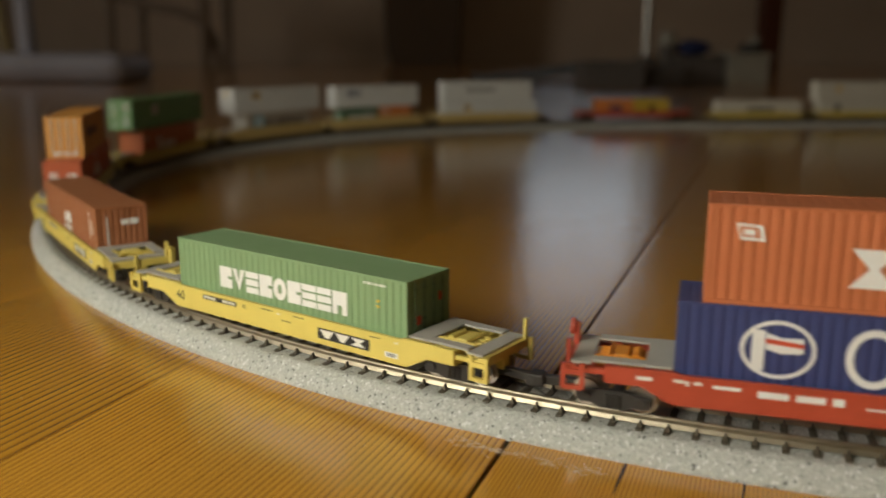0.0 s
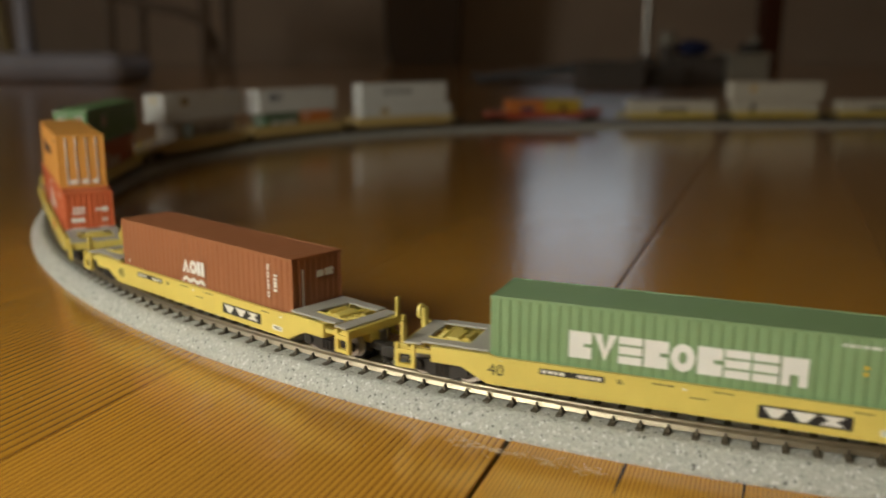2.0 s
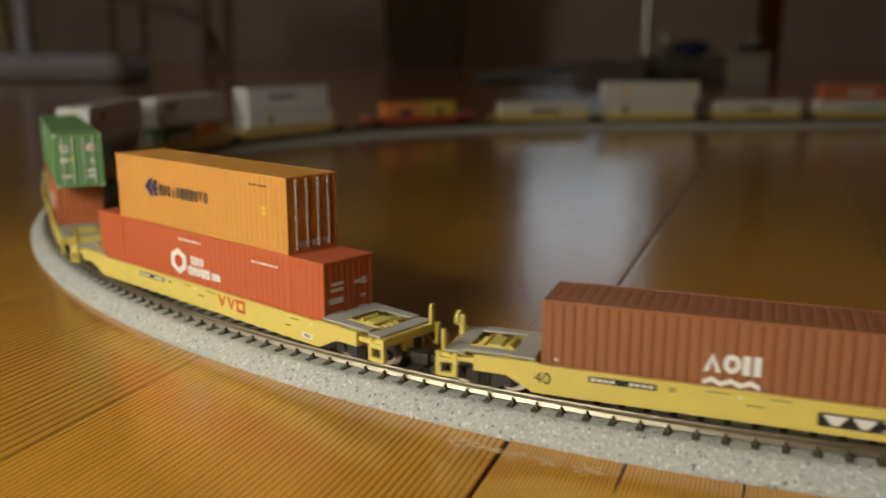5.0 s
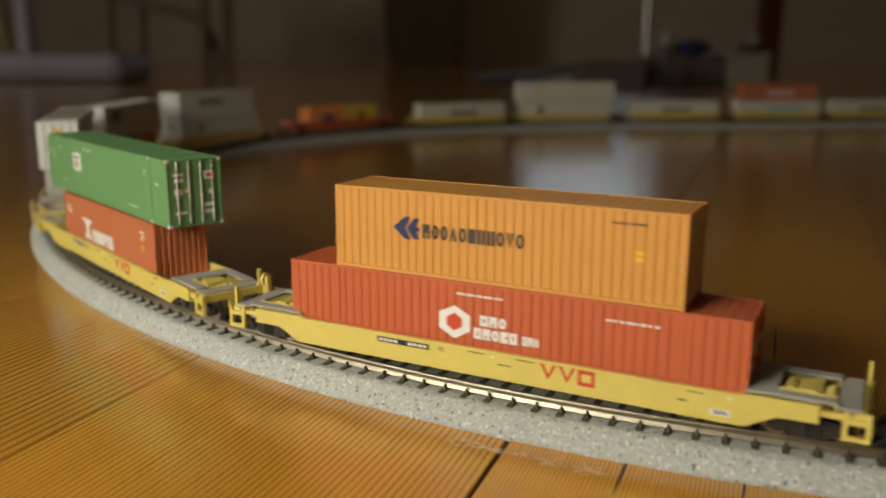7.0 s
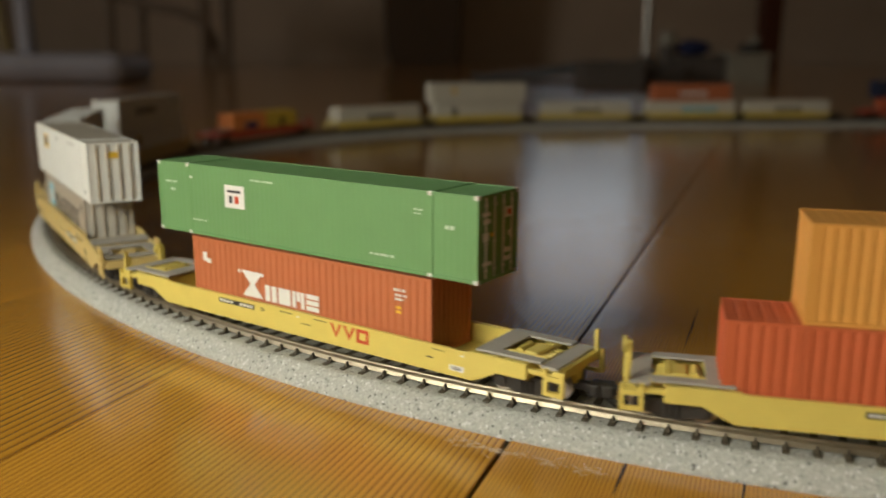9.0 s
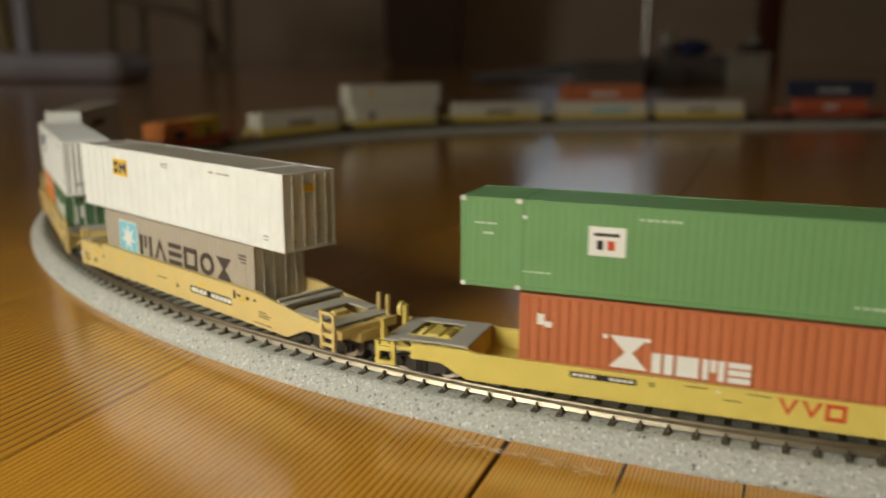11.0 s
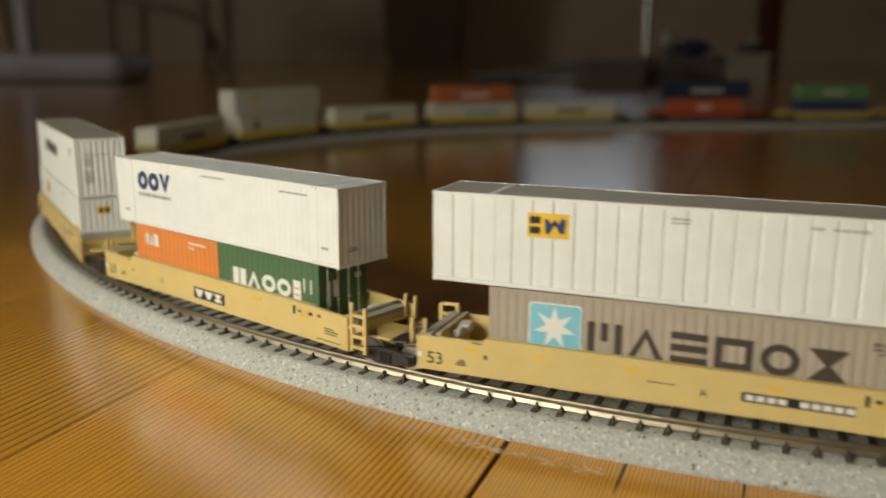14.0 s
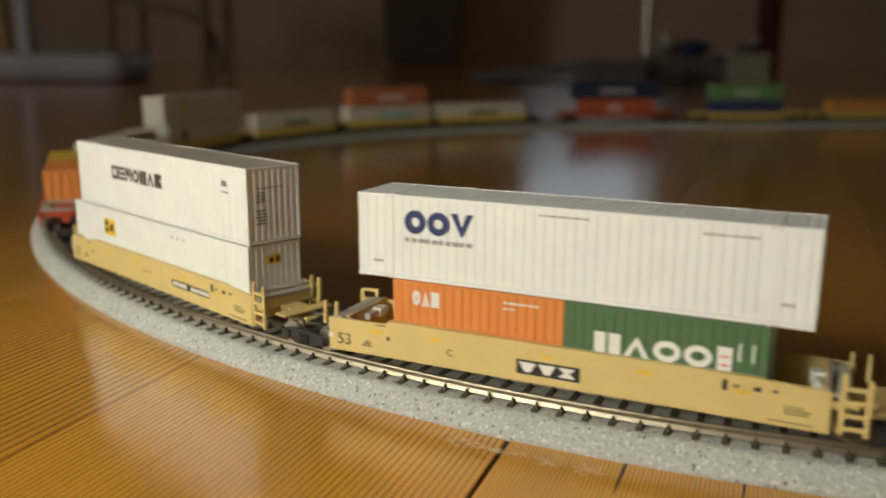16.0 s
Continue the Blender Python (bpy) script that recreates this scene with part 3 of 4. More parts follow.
def stack_unit(label, paintm, body, joint, ladders=True, letter=None, plate_kind=None, lead=False, tall=16.2, width=9.2, size_mark=None):
    """A unit of a jointed well car set: body is half the well's length, joint the distance to the shared trucks."""
    car = tagged(new("well_car"), label, "railway car", "cars of the train")
    Y = width
    for s in (-1, 1):
        x0, x1 = (-body, body - 3.4) if s < 0 else (-body + 3.4, body)
        if lead:
            x0, x1 = -body, body
        bm = bmesh.new()
        nose = [(x1, 8.0), (x1 + 6.5, 11.0), (x1 + 13, 11.2), (x1 + 13, 13.6), (x1 + 1, tall - 1.4)] if lead else [(x1, 8.0), (x1, tall - 0.5)]
        prism(bm, [(x0, 8.0)] + nose + [(x1 - 11, tall), (x0 + 15, tall), (x0 + 14, tall - 0.7), (x0, tall - 0.9)], s * (Y - 0.9), s * Y)
        bmesh.ops.bevel(bm, geom=list(bm.edges), offset=0.12 * MM, segments=1, affect="EDGES")
        side = part("side_sill", bm, paintm, car)
        bm = boxes((x0 + 15, x1 - 11, min(s * (Y - 1.3), s * (Y + 0.12)), max(s * (Y - 1.3), s * (Y + 0.12)), tall - 0.25, tall + 0.1), bev=0.06)
        for x in np.linspace(x0 + 16, x1 - 2, 7):
            box(bm, x - 0.3, x + 0.3, s * Y - 0.1, s * Y + 0.1, tall - 1.9, tall - 1.3)
        part("top_flange", bm, paintm, side)
    part("well_floor", boxes((-body + 5, body - 5, -8.3, 8.3, 8.6, 9.2)), paintm, car)
    for e in (-1, 1):
        def xr(a, b):
            return (min(e * a, e * b), max(e * a, e * b))
        w = body - 5
        part("bulkhead", boxes((*xr(w, w + 0.7), -8.3, 8.3, 9, tall - 0.2), bev=0.1), paintm, car)
        part("end_deck", boxes((*xr(w + 0.7, body - 1), -8.2, 8.2, 12.2, 12.8), (*xr(body - 2.6, body - 1.2), -8.3, 8.3, 12.8, 14.6), (*xr(body - 1, joint - 3), -2.6, 2.6, 10.2, 12.6), bev=0.15), paintm, car)
        part("cross_tube", boxes((*xr(body - 3.0, body - 0.8), -8.6, 8.6, tall - 1.6, tall - 0.6), (*xr(w + 0.2, w + 1.2), -8.4, 8.4, tall - 0.9, tall - 0.2), (*xr(w + 1.2, body - 3.0), 4.0, 6.4, tall - 1.4, tall - 0.7), bev=0.2), GREYDECK, car, "grey walkway bars across the end")
        part("valve", rod(boxes((*xr(w - 2.6, w + 0.1), 1.0, 4.6, 13.4, 15.4), bev=0.3), (e * (w - 1.2), -3, 14.4), (e * (w - 1.2), 1.0, 14.4), 0.8, 10), ROD, car, "silver valve")
        if ladders:
            s = -e
            xl = body + 12.5 if lead and e > 0 else body - 2.2
            y0, y1 = sorted((s * (Y - 0.2), s * (Y + 0.5)))
            bm = boxes((*xr(xl, xl + 0.9), y0, y1, 8.6, 17.4 if s > 0 or lead else 19.6), (*xr(xl + 4.0, xl + 4.9), y0, y1, 8.6, 17.0 if s > 0 or lead else 19.0), bev=0.1)
            for z in (9.4, 11.8, 14.2, 16.6):
                box(bm, *xr(xl + 0.9, xl + 4.0), y0 + 0.1, y1 - 0.1, z, z + 0.7)
            box(bm, *xr(xl - 3, xl + 3), min(s * (Y - 0.9), s * (Y - 0.2)), max(s * (Y - 0.9), s * (Y - 0.2)), 13.2, 14.0)
            part("ladder", bm, paintm, car, "small ladder at the well's end")
            part("hand_rail", boxes((*xr(xl + 1, xl + 1.7), -s * 7 - 0.5, -s * 7 + 0.5, 13.0, 18.4), (*xr(xl + 4, xl + 4.7), -s * 7 - 0.5, -s * 7 + 0.5, 13.0, 18.4), bev=0.1), paintm, car)
        if not lead or e < 0:
            part("joint_arm", boxes((*xr(joint - 7, joint + 0.8), -1.8, 1.8, 9.2, 11.0), (*xr(joint - 4.5, joint - 0.6), -7.0, 7.0, 12.0, 12.6), bev=0.3), BLACK if e < 0 else paintm, car)
    if lead:
        part("lead_deck", boxes((body - 1, body + 19, -3.4, 3.4, 9.6, 12), (body + 16.4, body + 18.2, -8.4, 8.4, 11.2, 13.4), (body + 11, body + 17, -9.0, -8.0, 11.0, 12.4), (body + 11, body + 17, 8.0, 9.0, 11.0, 12.4), (body + 3, body + 4, -8.3, 8.3, 9.6, 14.0), bev=0.15), paintm, car)
        part("walkway", boxes((body + 0.5, body + 5, -8.2, 8.2, 14.0, 14.5), (body + 5, body + 12, 5.0, 8.2, 14.0, 14.5), (body + 5, body + 12, -8.2, -5.0, 14.0, 14.5), (body + 12, body + 16, -8.2, 8.2, 13.5, 14.0), bev=0.1), GREYDECK, car, "grey walkway plates")
        part("brake_gear", boxes((body + 6, body + 11, -3.6, 3.6, 12.2, 13.2), (body + 7, body + 9, -2, 2, 13.2, 14.4), bev=0.3), paintm, car)
        coupler(car, body + 17, 1, 6.5)
    if size_mark:
        lettering("size_mark", size_mark, 3.7, BLACKINK, car, -body + 2.2, -Y - 0.06, 9.6)
    if letter:
        lettering("unit_letter", letter, 2.1, BLACKINK, car, -24.0 if letter == "C" else (4.0 if letter == "A" else 14.0), -Y - 0.06, 10.8)
    if plate_kind == "emblem":
        p = plate(car, "emblem_panel", BLACKINK, -8.4, 4.8, 9.7, 12.7, Y, "black panel with white emblem bars")
        emblem(p, WHITE, -7.8, 4.4, 10.2, 12.25, Y)
    elif plate_kind == "number":
        p = plate(car, "number_panel", BLACKINK, 11.3, 30.2, 11.0, 12.8, Y, "black number panel")
        marks(p, "marking", WHITE, [(12.0 + i * 1.85, 11.35, 13.45 + i * 1.85, 12.45) for i in range(10) if i != 4], Y)
    if size_mark:
        marks(car, "caution_mark", GOLD, [(-28, 13.6, -25.6, 14.3), (-10 if plate_kind != "emblem" else -3.2, 13.6, -7.4 if plate_kind != "emblem" else -0.8, 14.3), (15.6, 13.6, 18.6, 14.3), (33.6, 13.0, 36.4, 13.7), (-42.4, 13.1, -39.6, 13.9)], Y, 0.05, "yellow marks")
        marks(car, "marking", BLACKINK, [(-44.4, 10.0, -42.0, 10.25), (-44.0, 10.5, -42.2, 10.75), (-43.6, 11.0, -42.4, 11.2), (31.4, 13.2, 32.2, 15.2), (33.0, 14.0, 34.2, 14.6), (36.8, 13.8, 38.0, 14.6), (40, 14, 40.8, 14.6), (42, 10.6, 46.0, 10.8), (42, 11.2, 46.5, 11.4), (42, 11.8, 45.0, 12.0), (39.5, 8.9, 47, 9.05), (-5.5, 12.2, -0.5, 12.35), (-40.8, 15.0, -38.5, 15.2), (-38.2, 12.0, -37.6, 12.8)], Y)
        marks(car, "marking", WHITE, [(-53, 10.8, -52, 11.8)] if body > 51 else [(-50.5, 10.8, -49.5, 11.8)], Y)
    bs = [(bogie(car, -joint), -joint)]
    if lead:
        bs.append((bogie(car, body + 9.0), body + 9.0))
    return car, bs


def raised(car, up):
    """Lifts a car's body over its trucks and couplers, in millimetres."""
    for o in car.children_recursive:
        if o.data and not o.name.startswith(("bogie", "side_frame", "wheelset", "coupler", "size_mark")):
            o.data.transform(Matrix.Translation((0, 0, up * MM)))


# ---------------------------------------------------------------- the train, front to rear
SPINS = []


def couple(car, bogies, at, base, loads, spin=False):
    """Puts a car with its loads [(thing, x, z)] on the track at the distance at."""
    MOVES.append((car, lambda t: ride(at + rolled(t), base)))
    for b, x in bogies:
        def turn(t, x=x):
            s = at + rolled(t)
            m = ride(s, base)
            a = way(s + x * MM)[1]
            h = math.atan2(m[1][0], m[0][0])
            p, _ = way(s + x * MM)
            local = m.inverted() @ Vector((p.x, p.y, BED))
            return pose(x * MM, local.y, 0) @ Matrix.Rotation((a - h + math.pi) % (2 * math.pi) - math.pi, 4, "Z")
        MOVES.append((b, turn))
        if spin:
            SPINS.extend(o for o in b.children if o.name.startswith("wheelset"))
    for thing, x, z in loads:
        MOVES.append((thing, lambda t, x=x, z=z: ride(at + rolled(t), base) @ pose(x * MM, 0, z * MM)))


FLOOR_Z = 9.1

# red car: a blue container below, an orange-red one above
car, bg = well_car("red model well car with grey end walkways and double-stacked load", CARRED, 39, 64.9, gear=ORANGEBIT, name_plate="white")
marks(car, "marking", WHITE, [(-23.8, 10.6, -18.6, 11.8), (-17.4, 10.6, -12.6, 11.8), (-11.4, 10.5, -9.6, 11.9), (-38.4, 11.8, -36.4, 12.4), (-36.2, 11.3, -35.6, 12.4), (-34.8, 11.7, -33.4, 12.3), (-31.5, 11.4, -26.6, 12.0), (-45, 11.6, -42.2, 12.3), (-6, 10.4, 0, 10.7), (4, 10.4, 10, 10.7), (14, 10.4, 20, 10.7)], 9.2, label="white bars of lettering")
blue = container("blue corrugated container with a white ringed flag emblem", "blue", 76.2, 18.2)
on_side(blue, "emblem_ring", WHITE, [oval(-20.6, 10.6, 6.4, 5.4, 0.7, 24)])
on_side(blue, "flag", WHITE, [rect(-25.0, 6.6, -22.8, 14.0), [(-22.6, 10.6), (-20.0, 9.9), (-16.4, 10.2), (-16.4, 13.0), (-20.0, 12.8), (-22.6, 13.6)]])
on_side(blue, "flag_cross", REDINK, [[(-22.7, 11.7), (-16.3, 11.2), (-16.3, 12.0), (-22.7, 12.6)]], proud=0.04)
on_side(blue, "letter_block", WHITE, [oval(-5.0, 10.4, 4.6, 5.4, 1.3, 20)] + figures('peak split frame', 4, 34, 5.5, 14.5, 1.5, 0.2))
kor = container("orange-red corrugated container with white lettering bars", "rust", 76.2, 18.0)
on_side(kor, "small_sign", WHITE, [[(-32.6, 11.9), (-28.4, 11.7), (-29.0, 14.5), (-33.4, 14.8)]])
on_side(kor, "sign_field", BOX_PAINT["rust"], [[(-32.4, 12.4), (-29.1, 12.25), (-29.6, 14.1), (-32.9, 14.3)]], proud=0.03)
on_side(kor, "sign_dot", WHITE, [[(-31.9, 12.8), (-30.0, 12.7), (-30.2, 13.7), (-32.1, 13.8)]], proud=0.06)
on_side(kor, "letter_block", WHITE, figures('glass', -14.6, -7.0, 4.6, 11.4, 2.2, 0.0) + figures('split block posts bars', -6.0, 13.0, 4.4, 8.4, 1.1))
raised(car, 2.1)
couple(car, bg, -0.11100, 0.088, [(blue, -0.4, FLOOR_Z + 1.7), (kor, 3.8, FLOOR_Z + 19.95)], spin=True)

# green container
car, bg = well_car("yellow model well car with grey end walkways", YELLOW, 39, 64.9, size_mark="40")
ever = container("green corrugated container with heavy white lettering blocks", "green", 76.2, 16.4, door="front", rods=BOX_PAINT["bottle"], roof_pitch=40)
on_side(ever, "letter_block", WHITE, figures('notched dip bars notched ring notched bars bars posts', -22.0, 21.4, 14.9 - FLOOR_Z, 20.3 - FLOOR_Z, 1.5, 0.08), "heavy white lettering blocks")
on_side(ever, "marking", WHITE, fine(26, 32.6, 14.3, 14.8, 6))
on_side(ever, "small_label", GOLD, [rect(29.7, 10.6, 30.4, 11.2), rect(29.7, 9.4, 30.4, 10.0)])
on_end(ever, "marking", REDINK, [(-5.4, 10, -3.6, 12), (2.6, 6, 4.2, 8)])
couple(car, bg, -0.24102, 0.088, [(ever, -0.4, FLOOR_Z)], spin=True)

# brown container
car, bg = well_car("yellow model well car with grey end walkways", YELLOW, 39, 64.9, size_mark="40")
acl = container("red-brown corrugated container with white emblem", "brown", 76.2, 17.0, pitch=2.1, door="rear")
on_side(acl, "letter_block", WHITE, figures('peak ring split', -7.6, 2.6, 6.6, 10.3, 1.0, 0.06), "white lettering blocks")
on_side(acl, "wave_emblem", WHITE, [[(-7.6, 4.9), (-6.0, 5.7), (-4.4, 4.9), (-2.6, 5.7), (-1.0, 4.9), (0.8, 5.7), (2.4, 4.9), (2.4, 3.9), (0.8, 4.7), (-1.0, 3.9), (-2.6, 4.7), (-4.4, 3.9), (-6.0, 4.7), (-7.6, 3.9)]])
on_side(acl, "marking", WHITE, fine(28.8, 29.5, 6.0, 14.6, 9, True) + fine(31.2, 32.4, 8.0, 12.4, 5, True) + [rect(-35.4, 4.8, -34.8, 5.4)])
on_end(acl, "marking", WHITE, [(-5.0, 11.4, -2.4, 13.2), (-2.0, 11.4, 0.2, 13.0), (4.2, 4.0, 4.6, 14.0)])
couple(car, bg, -0.36813, 0.088, [(acl, 0.6, FLOOR_Z)], spin=True)

# orange container on a longer red one
car, bg = well_car("yellow model well car with red emblem bars", YELLOW, 49.5, 72.2, name_plate="red")
hub = container("long red corrugated container with white hexagon emblem", "red", 101.0, 17.4, ribs_at=38.1, door="rear", pitch=2.1)
on_side(hub, "hexagon", WHITE, [[(-8.5, 5.0), (-4.9, 7.0), (-4.9, 10.4), (-8.5, 12.2), (-12.1, 10.4), (-12.1, 7.0)]], "white hexagon emblem")
on_side(hub, "emblem_bar", REDINK, [[(-8.5, 6.7), (-6.7, 7.8), (-6.7, 9.5), (-8.5, 10.6), (-10.3, 9.5), (-10.3, 7.8)]], proud=0.04)
on_side(hub, "letter_block", WHITE, shapes(3, -2.6, 3.6, 8.6, 10.9) + shapes(5, -4.0, 6.0, 5.7, 8.1) + shapes(3, 6.8, 10.6, 5.9, 7.8), "white lettering bars")
on_side(hub, "marking", WHITE, fine(-8, 3, 14.6, 15.1, 9) + fine(24, 34.6, 13.6, 14.1, 8))
on_end(hub, "marking", WHITE, [(-5.6, 10.6, -4.0, 12.2), (-3.8, 11.0, -1.8, 11.8), (1.6, 11.6, 5.2, 12.4), (1.6, 10.2, 5.4, 11.0), (1.8, 7.4, 6.0, 8.8), (-5.4, 7.4, -3.8, 8.2), (-5.6, 3.4, -2.8, 5.4), (2, 4.4, 6.2, 5.4)], "white lettering bars")
hap = container("orange corrugated container with dark blue emblem and silver door rods", "orange", 76.2, 18.0, rods=ROD, pitch=2.0)
on_side(hap, "emblem", NAVY, [[(-23.4, 10.0), (-20.6, 7.6), (-19.4, 7.6), (-20.6, 10.0), (-19.4, 12.4), (-20.6, 12.4)], [(-20.2, 10.0), (-18.6, 7.8), (-17.2, 7.8), (-18.2, 10.0), (-17.2, 12.2), (-18.4, 12.2)], rect(-19.0, 9.5, -17.2, 10.3)], "dark blue emblem shapes")
on_side(hap, "letter_block", BROWNINK, [[r] if not isinstance(r[0], list) else r for r in figures('posts ring ring peak ring block split split ring dip ring', -16.4, 6.8, 8.2, 11.2, 0.55, 0.2)], "dark lettering bars")
on_side(hap, "small_label", GOLD, [rect(28.6, 8.4, 30.2, 9.2), rect(28.6, 9.6, 30.2, 10.4)])
on_side(hap, "marking", BROWNINK, fine(24, 31, 15.1, 15.5, 6))
on_end(hap, "marking", WHITE, [(-5.0, 1.2, -3.0, 2.6), (-1.4, 1.2, 0.4, 2.6), (2.0, 1.2, 4.6, 2.6)])
couple(car, bg, -0.50576, 0.106, [(hub, -1.2, FLOOR_Z), (hap, -0.9, FLOOR_Z + 17.5)], spin=True)

# green container overhanging an orange-red one
car, bg = well_car("yellow model well car with red emblem bars", YELLOW, 49.5, 72.2, name_plate="red")
kl = container("orange-red corrugated container with white lettering bars", "rust", 76.2, 17.4, pitch=2.0, door="rear")
on_side(kl, "letter_block", WHITE, figures('glass', -20.0, -12.8, 4.6, 11.0, 2.2, 0.0) + figures('split block posts bars', -12.0, 6.4, 4.4, 8.4, 1.1) + [rect(-21.4, 10.2, -20.4, 11.0), rect(-13.2, 10.2, -12.4, 11.0)], "white lettering blocks")
on_side(kl, "small_sign", WHITE, [rect(-34.4, 11.4, -33.0, 13.6), rect(-33.0, 11.0, -31.4, 12.2), *fine(28.0, 31.4, 13.5, 14.1, 3), *fine(28.4, 31.8, 12.4, 12.9, 3), *fine(28.4, 30.6, 11.5, 12.0, 2)])
on_side(kl, "small_label", GOLD, [rect(28.6, 8.6, 30.0, 9.2), rect(28.6, 9.6, 30.0, 10.2)])
tmx = container("long bright green container with white fittings and sign", "grass", 100.0, 18.0, pitch=1.6, depth=0.05, rods=ROD, ribs_at=38.1, cast=ROD, roof_pitch=60)
on_side(tmx, "sign", WHITE, [rect(-24.4, 8.2, -17.4, 13.8)], "white sign with dark bars")
on_side(tmx, "sign_bar", BLACKINK, [rect(-23.4, 12.0, -18.6, 12.6), rect(-22.8, 9.4, -21.6, 11.2)], proud=0.03)
on_side(tmx, "sign_mark", REDINK, [rect(-20.8, 9.4, -19.4, 11.2)], proud=0.03)
on_side(tmx, "marking", PALEGREEN, fine(-47, -42, 12.7, 13.1, 4) + fine(-45.2, -43.2, 10.7, 11.2, 2) + fine(-37, -31.4, 3.7, 4.0, 5) + fine(-15, -7, 15.4, 15.8, 6) + fine(22, 29, 2.7, 3.2, 5) + fine(34, 36.4, 13.7, 14.1, 2) + fine(34, 36, 12.9, 13.2, 2) + fine(42.0, 44.4, 10.6, 11.4, 2))
on_side(tmx, "marking", WHITE, [rect(-37.3, 14.3, -36.5, 14.9)])
on_end(tmx, "marking", WHITE, [(-5.6, 12.4, -2.6, 14.6), (-5.4, 5.0, -2.4, 6.0), (-5.4, 3.2, -2.4, 4.2), (3.2, 13.6, 6.0, 14.4), (3.2, 12.0, 5.6, 13.0), (3.6, 8.6, 5.8, 10.2), (-5.2, 8.4, -3.8, 9.6), (2.6, 3.4, 5.8, 4.2)])
on_end(tmx, "end_red_mark", REDINK, [(-4.8, 12.9, -3.4, 14.0)], lift=0.06)
on_end(tmx, "end_yellow_mark", GOLD, [(1.8, 9.2, 3.0, 10.0)])
couple(car, bg, -0.65186, 0.106, [(kl, -0.5, FLOOR_Z), (tmx, -1.0, FLOOR_Z + 18.0)], spin=True)

# jointed set of three long units
car, bg = stack_unit("tan-yellow lead unit of a jointed well car set", TAN, 53, 60.8, letter="A", plate_kind="number", lead=True, size_mark="53")
mae = container("grey-tan corrugated container with light blue star sign and dark lettering bars", "tan", 76.2, 17.8, pitch=1.9, depth=0.16)
for o in mae.children:
    if o.name.startswith("door"):
        o.data.materials[0] = PALEDOOR
on_side(mae, "sign_rim", WHITE, [[(-29.2, 6.0), (-19.6, 6.0), (-19.0, 6.6), (-19.0, 15.2), (-19.6, 15.8), (-29.2, 15.8), (-29.8, 15.2), (-29.8, 6.6)]], "thin white rim of the sign")
on_side(mae, "blue_sign", SKYBLUE, [[(-29.0, 6.3), (-19.8, 6.3), (-19.3, 6.8), (-19.3, 15.0), (-19.8, 15.5), (-29.0, 15.5), (-29.5, 15.0), (-29.5, 6.8)]], "light blue square sign with rounded corners", proud=0.02)
star = []
for i in range(7):
    a = math.pi / 2 + i * 2 * math.pi / 7
    star.append([(-24.5 + 4.3 * math.cos(a), 10.9 + 4.3 * math.sin(a)), (-24.5 + 1.8 * math.cos(a + 0.45), 10.9 + 1.8 * math.sin(a + 0.45)), (-24.5, 10.9), (-24.5 + 1.8 * math.cos(a - 0.45), 10.9 + 1.8 * math.sin(a - 0.45))])
on_side(mae, "star", WHITE, [star], "white seven-pointed star", proud=0.05)
on_side(mae, "letter_block", BROWNINK, figures('posts peak bars frame ring glass', -18.0, 29.4, 7.0, 13.0, 1.35, 0.16), "dark lettering bars")
on_side(mae, "marking", BROWNINK, [*fine(31.6, 35.0, 14.6, 15.1, 4), *fine(31.6, 35.0, 13.8, 14.2, 4), *fine(32.6, 35, 13.0, 13.3, 3)])
emp = container("long white ribbed container with yellow square emblem", "white", 101.0, 18.4, pitch=4.1, depth=0.34, share=0.78, ribs_at=38.1, roof_pitch=50, rods=BOX_PAINT["tan"], roof_mat=ROOFREFLECT)
on_side(emp, "emblem", GOLD, [rect(-30.6, 10.6, -22.4, 15.4)], "yellow square emblem")
on_side(emp, "emblem_bar", BLACKINK, [rect(-30.2, 11.3, -28.0, 12.7), rect(-30.2, 13.3, -28.0, 14.7)], proud=0.04)
on_side(emp, "emblem_arrow", NAVY, [[(-27.0, 11.4), (-26.2, 11.4), (-25.2, 13.2), (-24.2, 11.6), (-23.2, 11.6), (-23.0, 14.4), (-24.0, 14.6), (-24.4, 13.4), (-25.2, 14.4), (-26.0, 13.4), (-26.6, 14.4), (-27.2, 14.2)]], proud=0.04)
on_side(emp, "marking", PALEINK, fine(-3.4, 0.2, 15.9, 16.3, 4) + fine(-3.4, 0.2, 15.2, 15.5, 4) + fine(20, 22, 15.9, 16.4, 2) + fine(23.4, 29.4, 15.9, 16.3, 6) + fine(42.6, 44.4, 3.0, 3.4, 3) + fine(42.6, 44.4, 2.2, 2.5, 3))
on_end(emp, "end_emblem", GOLD, [(-1.6, 13.6, 2.0, 15.6)])
couple(car, bg, -0.79855, 0.106, [(mae, 0.3, FLOOR_Z), (emp, 0.4, FLOOR_Z + 18.1)], spin=True)

